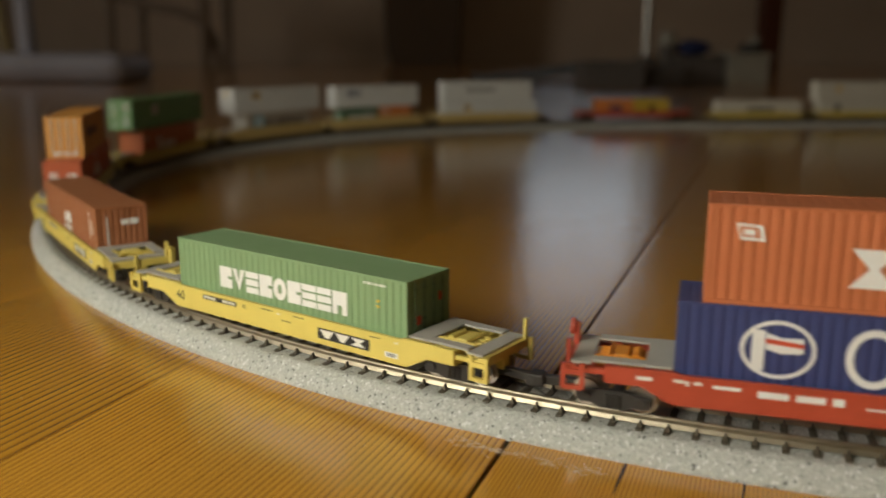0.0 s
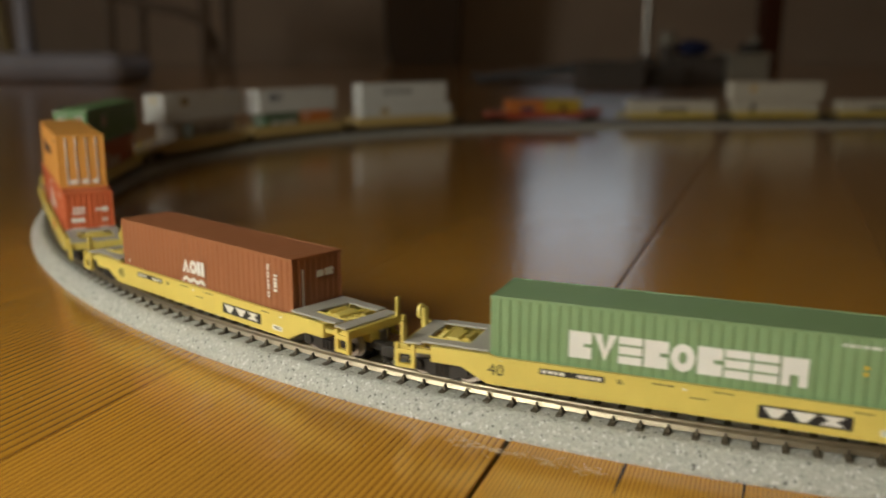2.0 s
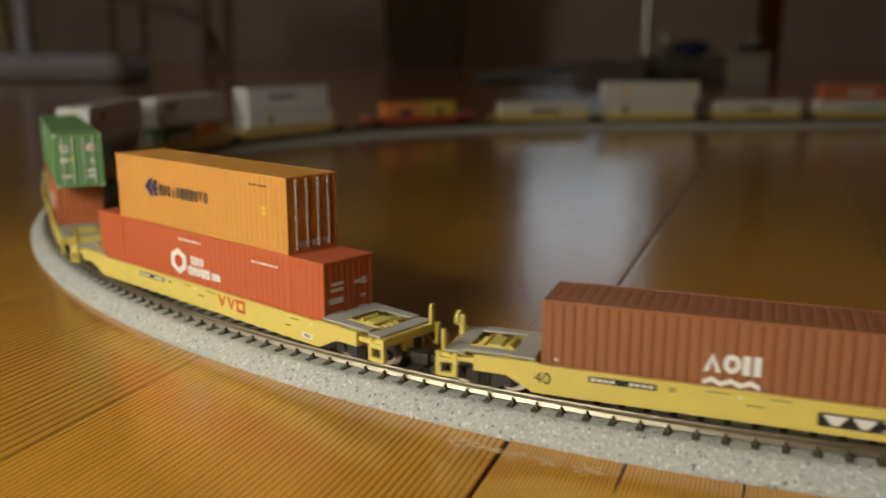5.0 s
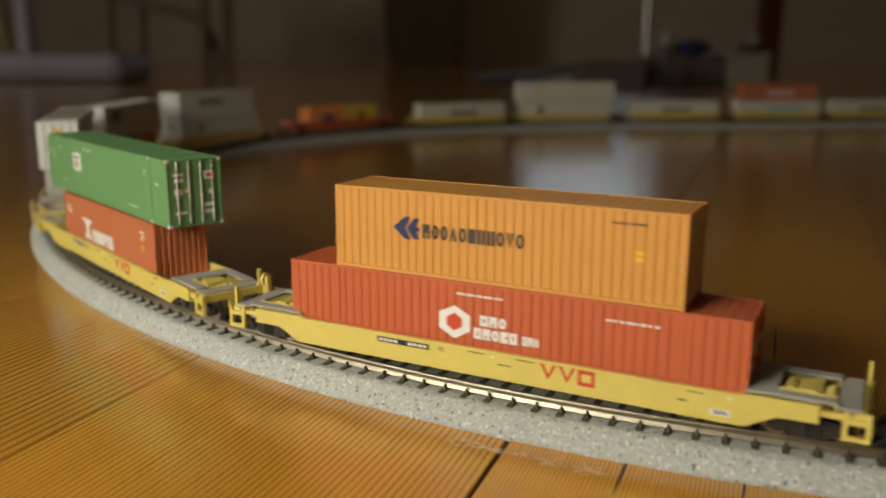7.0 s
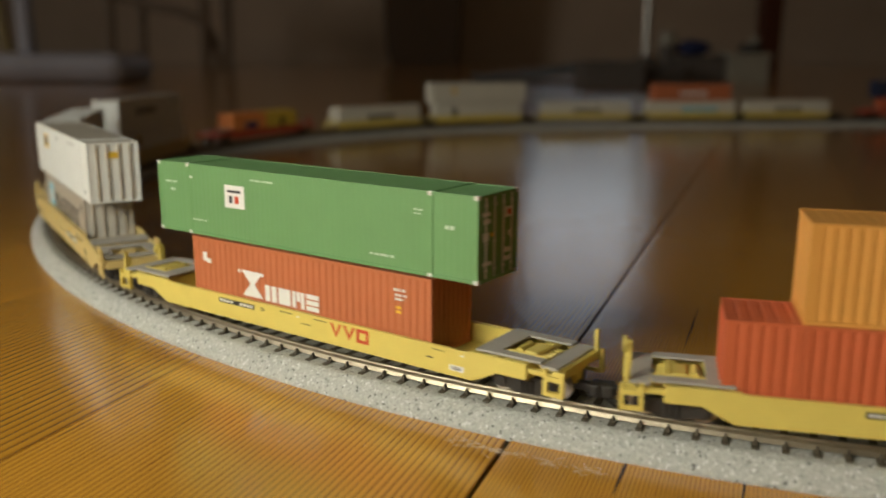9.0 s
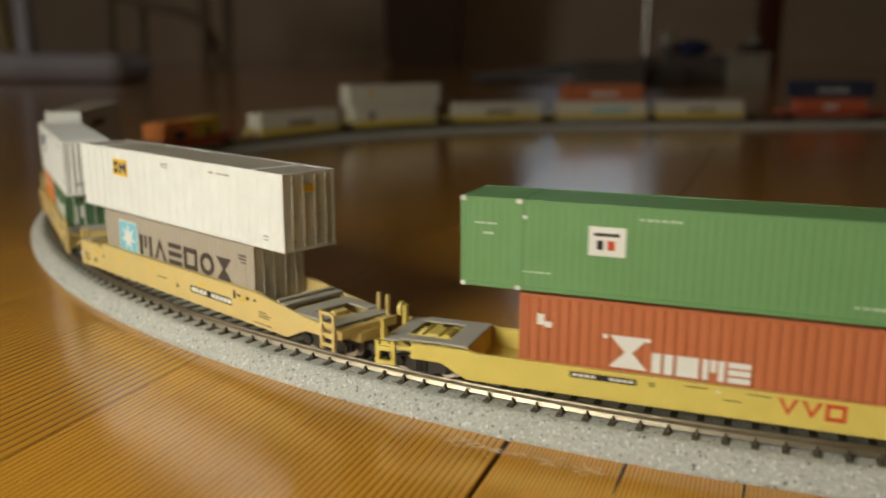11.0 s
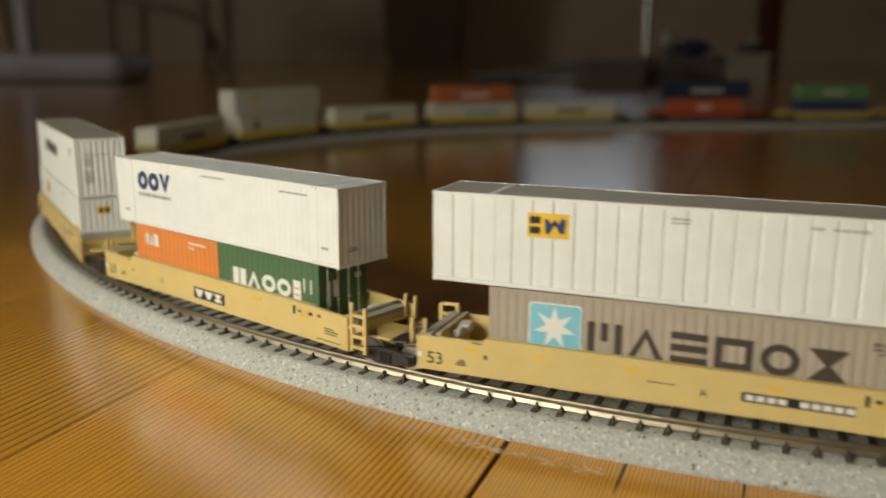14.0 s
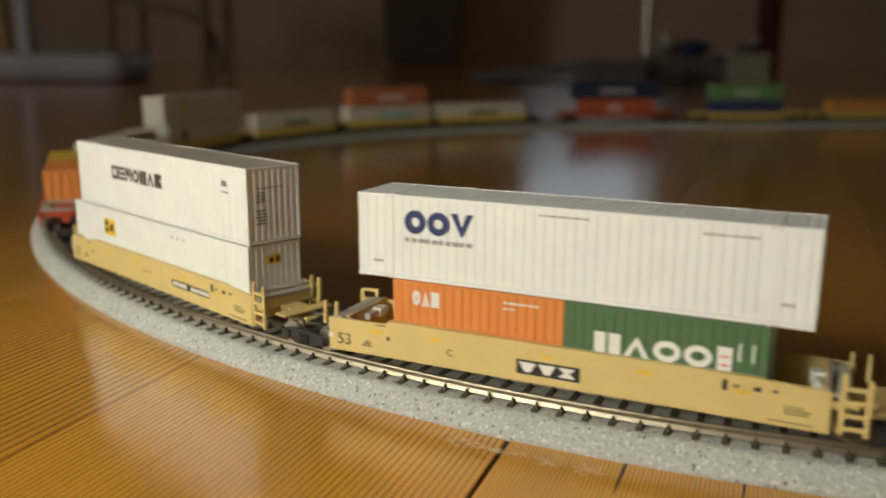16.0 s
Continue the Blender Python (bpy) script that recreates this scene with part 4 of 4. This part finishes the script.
car, bg = stack_unit("tan-yellow middle unit of a jointed well car set", TAN, 53, 60.8, letter="C", plate_kind="emblem", size_mark="53")
cai = container("short orange corrugated container with white lettering bars", "tangerine", 38.0, 16.4, pitch=2.0, door="rear")
on_side(cai, "letter_block", WHITE, figures('ring peak block', -14.4, -7.8, 11.2, 14.5, 0.8, 0.12), "white lettering blocks")
on_side(cai, "marking", WHITE, fine(6.4, 14.0, 14.1, 14.6, 7) + fine(6.4, 9.0, 12.9, 13.3, 3))
uas = container("short dark green corrugated container with white lettering bars", "bottle", 38.0, 16.4, pitch=2.0, depth=0.14, rods=PALEGREEN)
on_side(uas, "letter_block", WHITE, figures('split peak ring ring', -12.8, 9.9, 7.0, 11.2, 1.2, 0.1), "white lettering bars")
on_side(uas, "white_band", WHITE, [rect(10.2, 5.0, 12.8, 11.6)])
on_side(uas, "band_bar", REDINK, [rect(10.7, z, 12.3, z + 0.3) for z in (6.4, 8.0, 9.6)], proud=0.03)
on_side(uas, "marking", WHITE, [rect(13.8, 9.2, 14.2, 12.6), rect(16.2, 9.2, 16.6, 12.6), rect(14.6, 5.0, 15.4, 5.8)])
on_end(uas, "marking", WHITE, [(-5.8, 11.4, -4.0, 12.6), (2, 8, 3, 12), (4, 6, 5, 12)])
csx = container("long white ribbed container with dark blue lettering bars and red fittings", "white", 91.4, 18.0, pitch=2.1, depth=0.12, share=0.6, ribs_at=38.1, cast=None, roof_pitch=1.9, door="rear")
on_side(csx, "letter_block", NAVY, figures('ring ring dip', -34.6, -18.6, 10.0, 15.0, 1.5, 0.06), "dark blue lettering bars")
on_side(csx, "marking", PALEINK, fine(-34.4, -18.8, 8.2, 9.1, 10) + fine(-42, -39.6, 3.2, 3.8, 3))
on_side(csx, "marking", PALEINK, fine(-5, 5, 16.0, 16.4, 10) + fine(26, 36, 15.3, 15.7, 9) + fine(40, 42.4, 3.8, 4.4, 3))
on_side(csx, "fitting", REDINK, [rect(-38.8, 17.3, -37.4, 18.0), rect(37.4, 17.3, 38.8, 18.0), rect(-38.8, 0, -37.4, 0.7), rect(37.4, 0, 38.8, 0.7)], "small red corner fittings")
on_end(csx, "marking", PALEINK, [(2.0, 3.4, 4.6, 3.7), (2.0, 4.0, 4.2, 4.3)])
couple(car, bg, -0.91724, 0.106, [(cai, -18.4, FLOOR_Z), (uas, 19.7, FLOOR_Z), (csx, 0.0, FLOOR_Z + 16.6)], spin=True)

car, bg = stack_unit("tan-yellow rear unit of a jointed well car set", TAN, 53, 60.8, letter="B", plate_kind="number", size_mark="53")
emb = container("long white ribbed container with yellow square emblem", "white", 98.4, 17.7, pitch=3.6, depth=0.16, share=0.72, ribs_at=38.1, door="rear", roof_pitch=50)
on_side(emb, "emblem", GOLD, [rect(-29, 9.6, -22, 14.6)], "yellow square emblem")
on_side(emb, "emblem_bar", BLACKINK, [rect(-28.4, 10.4, -26.2, 11.9), rect(-28.4, 12.4, -26.2, 13.9), rect(-25.2, 11.0, -23.0, 13.2)], proud=0.04)
on_side(emb, "marking", CARDGREY, [rect(12, 14.5, 12.7, 14.9), rect(15, 14.5, 15.7, 14.9), rect(18, 14.5, 18.7, 14.9)])
on_end(emb, "end_emblem", GOLD, [(-1.8, 12.6, 2.2, 14.8)])
on_end(emb, "emblem_bar", BLACKINK, [(-1.4, 13.0, -0.4, 14.4), (0.4, 13.0, 1.6, 14.2)], lift=0.06)
gen = container("long white ribbed container with dark lettering bars", "white", 93.8, 18.6, pitch=3.3, depth=0.24, share=0.7, ribs_at=None, door="rear", roof_pitch=50, roof_mat=ROOFREFLECT)
on_side(gen, "letter_block", BROWNINK, figures('frame bars posts ring split peak notched', -24, 6.0, 9.3, 13.1, 0.9, 0.12), "dark lettering bars")
on_side(gen, "marking", CARDGREY, fine(36, 38.2, 13.4, 14.8, 2) + fine(35.6, 39.0, 11.9, 12.2, 4))
on_end(gen, "marking", PALEINK, [(-2.6, 13.5, 5.0, 13.7)] + [(2.6, 10.2 + 0.7 * i, 5.0 - 0.4 * (i % 2), 10.5 + 0.7 * i) for i in range(4)] + [(2.5, 4.8 + 0.8 * i, 5.3 - 0.5 * (i % 2), 5.2 + 0.8 * i) for i in range(5)])
couple(car, bg, -1.04269, 0.106, [(emb, -2.6, FLOOR_Z), (gen, 0.4, FLOOR_Z + 18.1)], spin=True)

# the cars behind
car, bg = well_car("red model well car with grey end walkways and two short containers", CARRED, 39, 64.9, name_plate="white")
o20 = container("short plain orange corrugated container", "tangerine", 38.0, 16.4)
on_side(o20, "letter_block", NAVY, blocks(-6, 8, 5, 10, 1, 0.0))
y20 = container("short yellow container with a dark emblem", "yellow", 38.0, 16.4)
on_side(y20, "emblem", BLACKINK, [rect(-2, 4, 3, 11)])
raised(car, 2.1)
couple(car, bg, -1.199, 0.088, [(o20, 19.2, FLOOR_Z + 2.0), (y20, -19.2, FLOOR_Z + 2.0)], spin=True)


def white48(dark=True):
    c = container("long cream-white container with grey lettering bars", "cream", 91.4, 16.4, pitch=3.0, depth=0.1, share=0.7, ribs_at=38.1, roof_pitch=50)
    if dark:
        on_side(c, "letter_block", CARDGREY, blocks(-14, 16, 5.5, 9.5, 5, 0.15))
    return c


def plain_unit(at, loads, paintm=YELLOW, label="yellow unit of a jointed well car set"):
    c, b = stack_unit(label, paintm, 48.5, 56.5, size_mark=None, tall=14.2, ladders=False)
    couple(c, b, at, 0.100, loads)


plain_unit(-1.3360, [(white48(), 0, FLOOR_Z)])
lo, hi = white48(False), container("tall long cream-white ribbed container with yellow emblem", "cream", 100.5, 18.4, pitch=4.1, depth=0.12, share=0.8, ribs_at=38.1, roof_pitch=50)
on_side(lo, "emblem", CARDGREY, [rect(-30, 4, -24, 12)])
on_side(hi, "emblem", GOLD, [rect(-30, 9, -25, 14)])
plain_unit(-1.4490, [(lo, 0, FLOOR_Z), (hi, 0, FLOOR_Z + 16.8)])
plain_unit(-1.5660, [(white48(), 0, FLOOR_Z)])
lo, hi = white48(False), container("orange-red corrugated container with white lettering bars", "rust", 82.0, 16.4)
on_side(lo, "letter_block", SKYBLUE, blocks(-10, 28, 5, 10, 4, 0.15))
on_side(hi, "letter_block", WHITE, blocks(-14, 16, 5, 9, 6, 0.2))
plain_unit(-1.6780, [(lo, 0, FLOOR_Z), (hi, 0, FLOOR_Z + 16.8)])
plain_unit(-1.7830, [(white48(), 0, FLOOR_Z)])
car, bg = well_car("red model well car with grey end walkways and double-stacked load", CARRED, 39, 64.9, name_plate="white")
lo, hi = container("red corrugated container with white lettering bars", "red", 76.2, 16.4), container("long dark navy container with pale lettering bars", "navy", 91.4, 18.0, ribs_at=38.1)
on_side(lo, "letter_block", WHITE, blocks(-10, 6, 5, 10, 3, 0.3))
on_side(hi, "letter_block", WHITE, blocks(-18, 18, 6, 10, 8, 0.4))
raised(car, 2.1)
couple(car, bg, -1.9280, 0.088, [(lo, 0, FLOOR_Z + 2.0), (hi, 0, FLOOR_Z + 18.6)])
car, bg = well_car("yellow model well car with double-stacked load", YELLOW, 39, 64.9)
lo, hi = container("plain blue corrugated steel container", "blue", 76.2, 16.4), container("green corrugated container with pale lettering bars", "grass", 76.2, 16.4)
on_side(hi, "letter_block", WHITE, blocks(-14, 14, 6, 10, 6, 0.4))
couple(car, bg, -2.0680, 0.088, [(lo, 0, FLOOR_Z), (hi, 0, FLOOR_Z + 16.6)])
car, bg = well_car("yellow model well car with an orange container", YELLOW, 39, 64.9)
couple(car, bg, -2.2000, 0.088, [(container("weathered orange corrugated container on a yellow car", "orange", 76.2, 16.4), 0, FLOOR_Z)])

# ---------------------------------------------------------------- things behind the loop
# unseen opening and frame, added around the side fill
fill_window = tagged(new("added_side_window"), "unseen wide window with white wooden frame, added in the side wall for fill light", "window", kind="structure")
part("window_frame", boxes((-4600, -4510, -1300, -1250, 700, 2100), (-4600, -4510, 150, 200, 700, 2100), (-4600, -4510, -1250, 150, 700, 750), (-4600, -4510, -1250, 150, 2050, 2100), bev=3), CEIL, fill_window)
window = tagged(new("window_1"), "tall window with white wooden frame in the far wall", "window", kind="structure")
part("window_frame", boxes((572, 619, 6395, 6450, 825, 2050), (1563, 1610, 6395, 6450, 825, 2050), (619, 1563, 6395, 6450, 825, 865), (619, 1563, 6395, 6450, 2010, 2050), bev=3), CEIL, window)
part("window_sill", boxes((532, 1650, 6335, 6395, 795, 825), bev=4), CEIL, window)

pedestal = tagged(new("pedestal"), "dark tapered wooden pedestal standing against the wall", "pedestal")
bm = bmesh.new()
prism(bm, [(-327, 0), (77, 0), (103, 77), (167, 1411), (-423, 1411), (-353, 77)], 5491, 5900)
bmesh.ops.bevel(bm, geom=list(bm.edges), offset=0.012, segments=2, affect="EDGES")
part("body", bm, DARKWOOD, pedestal)
part("top", boxes((-449, 192, 5472, 5920, 1411, 1450), bev=6), DARKWOOD, pedestal)

stand = tagged(new("floor_stand"), "pale blue-grey stand with a rounded flat foot and upright post", "stand")
part("foot", boxes((-1330, -765, 2110, 2356, 0, 72), bev=32), PALEGREY, stand)
part("post", boxes((-1042.1, -1008.5, 2165.9, 2205.1, 22.4, 1120.5), bev=8), PALEGREY, stand)

pole = tagged(new("wooden_pole"), "pale wooden pole leaning beside the stand", "pole")
part("shaft", rod(bmesh.new(), (-1761.2, 3602, 0), (-1944.5, 3661.5, 1309), 22, 16), PALEWOOD, pole)

chair = tagged(new("wooden_chair"), "dark wooden chair with a curved arm", "chair")
part("seat", boxes((-1735.3, -1177.5, 4531.2, 5089, 471, 520.6), bev=10), CHAIRWOOD, chair)
for x, y in ((-1710, 4556), (-1227, 4556), (-1710, 5040), (-1227, 5040)):
    part("leg", rod(bmesh.new(), (x, y, 0), (x * 0.99, y, 471), 25, 12, 30), CHAIRWOOD, chair)
bm = bmesh.new()
pts = [(-1710.5, 4605.6, 371.9), (-1537, 4605.6, 309.9), (-1363.5, 4605.6, 278.9), (-1251.9, 4605.6, 235.5), (-1189.9, 4605.6, 136.3), (-1165.1, 4605.6, 0)]
for a, b in zip(pts, pts[1:]):
    rod(bm, a, b, 26, 12)
part("curved_stretcher", bm, CHAIRWOOD, chair)

post = tagged(new("wooden_post"), "red-brown wooden post standing on the floor", "post")
part("shaft", boxes((1339.5, 1423.2, 3745, 3828.7, 0, 1435.2), bev=6), REDWOOD, post)


def carton(label, mat, x0, x1, y0, y1, high, z0=0.0):
    b = tagged(new("box"), label, "box")
    part("body", boxes((x0, x1, y0, y1, z0, z0 + high - 12), bev=2), mat, b)
    part("lid", boxes((x0 - 2, x1 + 2, y0 - 2, y1 + 2, z0 + high - 12, z0 + high), bev=2), mat, b)
    return b


carton("white cardboard box on the floor", CARDWHITE, 682, 777, 2103, 2215, 76)
carton("brown-grey cardboard box on the floor", CARDGREY, 559, 678, 2125, 2237, 69)
carton("dark grey flat case on the floor", CARDGREY, 386, 565, 2058, 2215, 47)
carton("grey flat case on the floor", CARDGREY, 302, 430, 1880, 2036, 58)
jar = tagged(new("jar"), "white jar with a rounded lid on a case", "jar")
part("body", rod(bmesh.new(), (544.5, 2159, 47), (544.5, 2159, 93.9), 20, 20), CARDGREY, jar)
part("lid", rod(bmesh.new(), (544.5, 2159, 93.9), (544.5, 2159, 125.2), 22, 20, 19), CARDWHITE, jar)
lamp_stand = tagged(new("lamp_stand"), "chrome lamp stand with a heavy foot", "stand")
part("pole", rod(bmesh.new(), (493, 2159, 47), (493, 2159, 693.2), 9, 14), CHROME, lamp_stand)
part("foot", rod(bmesh.new(), (493, 2159, 47), (493, 2159, 67.1), 32, 20, 24), CARDGREY, lamp_stand)
roll = tagged(new("cloth_bundle"), "dark navy cloth bundle on a box", "cloth")
bm = bmesh.new()
bmesh.ops.create_icosphere(bm, subdivisions=3, radius=1.0)
for v in bm.verts:
    v.co *= 1 + 0.18 * noise.noise(v.co * 2.2)
turned(bm, Matrix.Translation((0.609, 2.170, 0.0875)) @ Matrix.Diagonal((0.045, 0.034, 0.019, 1)))
part("body", bm, NAVY, roll)
cap = tagged(new("black_tin"), "black tin with a white knob on a box", "tin")
part("body", rod(bmesh.new(), (746.8, 2159, 76), (746.8, 2159, 98.4), 30, 20, 24), BLACK, cap)
part("knob", rod(bmesh.new(), (755.8, 2159, 98.4), (755.8, 2159, 116.3), 11, 16, 9), CARDWHITE, cap)
sheet = tagged(new("plastic_sheet"), "crumpled blue-grey plastic sheet on the floor", "sheet")
bm = bmesh.new()
bmesh.ops.create_grid(bm, x_segments=40, y_segments=24, size=1.0)
for v in bm.verts:
    x, y = v.co.x, v.co.y
    v.co = Vector((0.268 + x * 0.19, 2.385 + y * 0.18, 0.008 + max(0.0, (x + 0.9) * 0.025) * (1 - y * y * 0.8) + 0.014 * abs(noise.noise(Vector((x * 3, y * 3, 0.4))))))
bmesh.ops.solidify(bm, geom=list(bm.faces), thickness=0.002)
part("body", bm, CLOTHBLUE, sheet)


# ---------------------------------------------------------------- track
track = tagged(new("railway_track"), "model railway track on a grey moulded ballast bed", "track", kind="structure")
track.location.z = BED


def swept(name, profile, step, mat, parent, jitter=0.0, label="", kind=""):
    """A profile of (offset to the right, height) in millimetres drawn along the whole loop."""
    n = int(TOTAL / step)
    rng = np.random.default_rng(7)
    rows = []
    prof = np.array(profile) * MM
    for i in range(n):
        p, a = way(S_E1 + TOTAL * i / n)
        out = np.array((math.sin(a), -math.cos(a)))
        xy = np.array(p)[None, :] + prof[:, :1] * out[None, :]
        rows.append(np.concatenate([xy, prof[:, 1:2]], 1))
    v = np.array(rows)
    k = len(profile)
    if jitter:
        v[:, :, 2] += rng.normal(0, jitter * MM, v.shape[:2]) * (prof[:, 1] > -1.0 * MM)[None, :]
        v[:, :, :2] += rng.normal(0, jitter * MM * 0.7, (n, k, 2))
    idx = np.arange(n * k).reshape(n, k)
    nx = np.roll(idx, -1, 0)
    quads = np.stack([idx[:, :-1], idx[:, 1:], nx[:, 1:], nx[:, :-1]], -1).reshape(-1, 4)
    data = bpy.data.meshes.new(name)
    data.from_pydata(v.reshape(-1, 3).tolist(), [], quads[:, ::-1].tolist())
    data.update()
    data.materials.append(mat)
    ob = new(name, data)
    ob.parent = parent
    return tagged(ob, label, kind=kind)


half = [(13.05, -1.8), (13.05, -0.8), (12.85, -0.3), (12.3, 0.5), (11.6, 1.3), (10.9, 2.0), (10.2, 2.6), (9.6, 2.95), (9.0, 3.1), (8.0, 3.1), (6.5, 3.1), (4.5, 3.1), (2.2, 3.1)]
swept("ballast_bed", [(-x, z) for x, z in half] + [(0, 3.1)] + half[::-1], 0.0009, STONE, track, 0.035, "speckled grey ballast shoulders", "stuff")
for side in (-1, 1):
    c = side * 5.0
    prof = [(-1.0, 3.62), (-1.0, 3.85), (-0.40, 4.15), (-0.44, 4.75), (-0.55, 4.95), (-0.56, 5.2), (-0.5, 5.38), (-0.38, 5.5), (-0.2, 5.58), (0, 5.6), (0.2, 5.58), (0.38, 5.5), (0.5, 5.38), (0.56, 5.2), (0.55, 4.95), (0.44, 4.75), (0.40, 4.15), (1.0, 3.85), (1.0, 3.62)]
    ob = swept("rail", [(c + x, z) for x, z in prof], 0.004, RAIL, track, 0, "shiny nickel rail")
    ob.data.shade_smooth()

tie_bm = boxes((-0.66, 0.66, -8.25, 8.25, 2.6, 3.38))
for yy in (-6.3, -3.7, 3.7, 6.3):
    box(tie_bm, -0.42, 0.42, yy - 0.5, yy + 0.5, 3.38, 3.8)
    box(tie_bm, -0.2, 0.2, yy - 0.3, yy + 0.3, 3.8, 4.5)
tie_bm.normal_update()
tie_mesh = bpy.data.meshes.new("tie")
tie_bm.to_mesh(tie_mesh)
tie_mesh.materials.append(TIE)
TIE_STEP = 0.005087
TIE_START = -0.2763 - S_E1  # one tie's distance along the way
n_ties = int(TOTAL / TIE_STEP)
rest_v, rest_f = [], []
tv = [v.co.copy() for v in tie_bm.verts]
tf = [[v.index for v in f.verts] for f in tie_bm.faces]
tie_bm.free()
for i in range(n_ties):
    s = (TIE_START + TOTAL * i / n_ties) % TOTAL
    p, a = way(S_E1 + s)
    m = Matrix.Translation((p.x, p.y, 0)) @ Matrix.Rotation(a, 4, "Z")
    if s < 0.2 or s > TOTAL - 1.15:
        ob = new("tie", tie_mesh)
        ob.parent = track
        ob.matrix_basis = m
    else:
        k = len(rest_v)
        rest_v += [tuple(m @ v) for v in tv]
        rest_f += [[k + j for j in f] for f in tf]
data = bpy.data.meshes.new("far_ties")
data.from_pydata(rest_v, [], rest_f)
data.materials.append(TIE)
ob = new("far_ties", data)
ob.parent = track
tagged(ob, "dark brown ties", kind="stuff")

# ---------------------------------------------------------------- floor boards
BOARD = 0.085


def board_mesh(w, length, mat, left=0.015, right=0.015):
    bm = bmesh.new()
    h, e = w * 500, 0.2 if max(left, right) > 0.1 else 0.06
    prof = [(-h + left, -9), (-h + left, -0.4), (-h + left + e, -0.04), (-h + 2.5, 0), (h - 2.5, 0), (h - right - e, -0.04), (h - right, -0.4), (h - right, -9)]
    a = [bm.verts.new((x * MM, -length / 2, z * MM)) for x, z in prof]
    b = [bm.verts.new((x * MM, length / 2, z * MM)) for x, z in prof]
    for i in range(len(prof) - 1):
        bm.faces.new((a[i], b[i], b[i + 1], a[i + 1]))
    bm.faces.new(a)
    bm.faces.new(b[::-1])
    bmesh.ops.recalc_face_normals(bm, faces=bm.faces)
    d = bpy.data.meshes.new("floor_board")
    bm.to_mesh(d)
    bm.free()
    d.materials.append(mat)
    return d


def lay_board(data, p, along):
    c, s = math.cos(LAY), math.sin(LAY)
    ob = new("floor_board", data)
    ob.parent = floor
    ob.matrix_basis = Matrix.Translation((p * c - along * s, p * s + along * c, 0)) @ Matrix.Rotation(LAY, 4, "Z")


plain = [board_mesh(BOARD, 13.0, m) for m in FIR]
left_of_gap, right_of_gap = board_mesh(BOARD, 13.0, FIR[0], right=0.34), board_mesh(BOARD, 13.0, FIR[1], left=0.34)
for k in range(-52, 52):
    p0 = -0.04392 + BOARD * k
    lay_board(left_of_gap if k == -1 else right_of_gap if k == 0 else plain[2] if k == -2 else plain[0] if k == -3 else plain[(k * 7) % 5 % 3], p0 + BOARD / 2, 2.0)


# drying cracks in the board beneath the near straight
for p, a0, a1 in ((-0.0208, 0.136, 0.158), (-0.0172, 0.218, 0.262), (0.0, 0.138, 0.158), (0.0045, 0.215, 0.255)):
    bm = bmesh.new()
    prism(bm, [(-0.05, a0 * 1000), (0.35, (a0 + a1) * 500), (0.05, a1 * 1000), (-0.3, (a0 + a1) * 480)], -0.01, 0.03)
    turned(bm, pose(0, 0, 0, 90, 0, 0))
    for v in bm.verts:
        v.co = Vector((v.co.x, -v.co.y if v.co.y < 0 else v.co.y, abs(v.co.z)))
    ob = part("crack", bm, GAP, floor, "thin dark drying crack")
    ob.matrix_basis = Matrix.Translation((p * math.cos(LAY), p * math.sin(LAY), 0)) @ Matrix.Rotation(LAY, 4, "Z")


# dents and splinters beside the open joint
for x, y, long, wide, turn in ((0.0505, 0.3185, 2.0, 0.7, 40), (0.0517, 0.3120, 1.1, 0.5, -15), (0.0490, 0.3250, 1.2, 0.4, 60), (0.0548, 0.2635, 3.2, 0.35, 68), (0.0830, 0.3330, 3.0, 0.6, 66), (0.0350, 0.2990, 0.9, 0.4, 10)):
    bm = bmesh.new()
    bmesh.ops.create_circle(bm, cap_ends=True, segments=7, radius=1.0)
    for v in bm.verts:
        v.co = Vector((v.co.x * long / 2, v.co.y * wide / 2 * (1 + 0.4 * noise.noise(v.co * 3)), 0.015)) * MM
    ob = part("dent", bm, GAP, floor, "small dark dent in the varnish")
    ob.matrix_basis = pose(x, y, 0.00003, 0, 0, turn)


# a pale scuffed streak across the boards before the track
rng = random.Random(4)
for i in range(80):
    k = rng.random()
    x, y = 0.0008 + 0.0280 * k + rng.gauss(0, 0.0008), 0.1575 - 0.0146 * k + rng.gauss(0, 0.0009)
    long, thin = rng.uniform(0.6, 2.6), rng.uniform(0.05, 0.13)
    bm = bmesh.new()
    box(bm, -long / 2, long / 2, -thin / 2, thin / 2, -0.02, 0.02)
    ob = part("scuff", bm, SCUFF, floor, "short pale scratch in the varnish")
    ob.matrix_basis = pose(x, y, 0, 0, 0, -22 + rng.gauss(0, 26))
for i in range(40):
    x, y = rng.uniform(-0.14, 0.06), rng.uniform(0.12, 0.22)
    if (x - CX) ** 2 + (y - CY) ** 2 > (R + 0.02) ** 2:
        ob = part("dust_speck", boxes((-0.1, 0.1, -0.08, 0.08, -0.02, 0.05)), SCUFF, floor, "tiny pale dust speck")
        ob.matrix_basis = pose(x, y, 0, 0, 0, rng.uniform(0, 180))


def motions():
    for thing, place in MOVES:
        walk(thing, [(t, place(t)) for t in TIMES])
    turns = [i / 15 for i in range(241)]
    for w in SPINS:
        at = w.location.copy()
        walk(w, [(t, Matrix.Translation(at) @ Matrix.Rotation(rolled(t) / 0.00265, 4, "Y")) for t in turns])


motions()
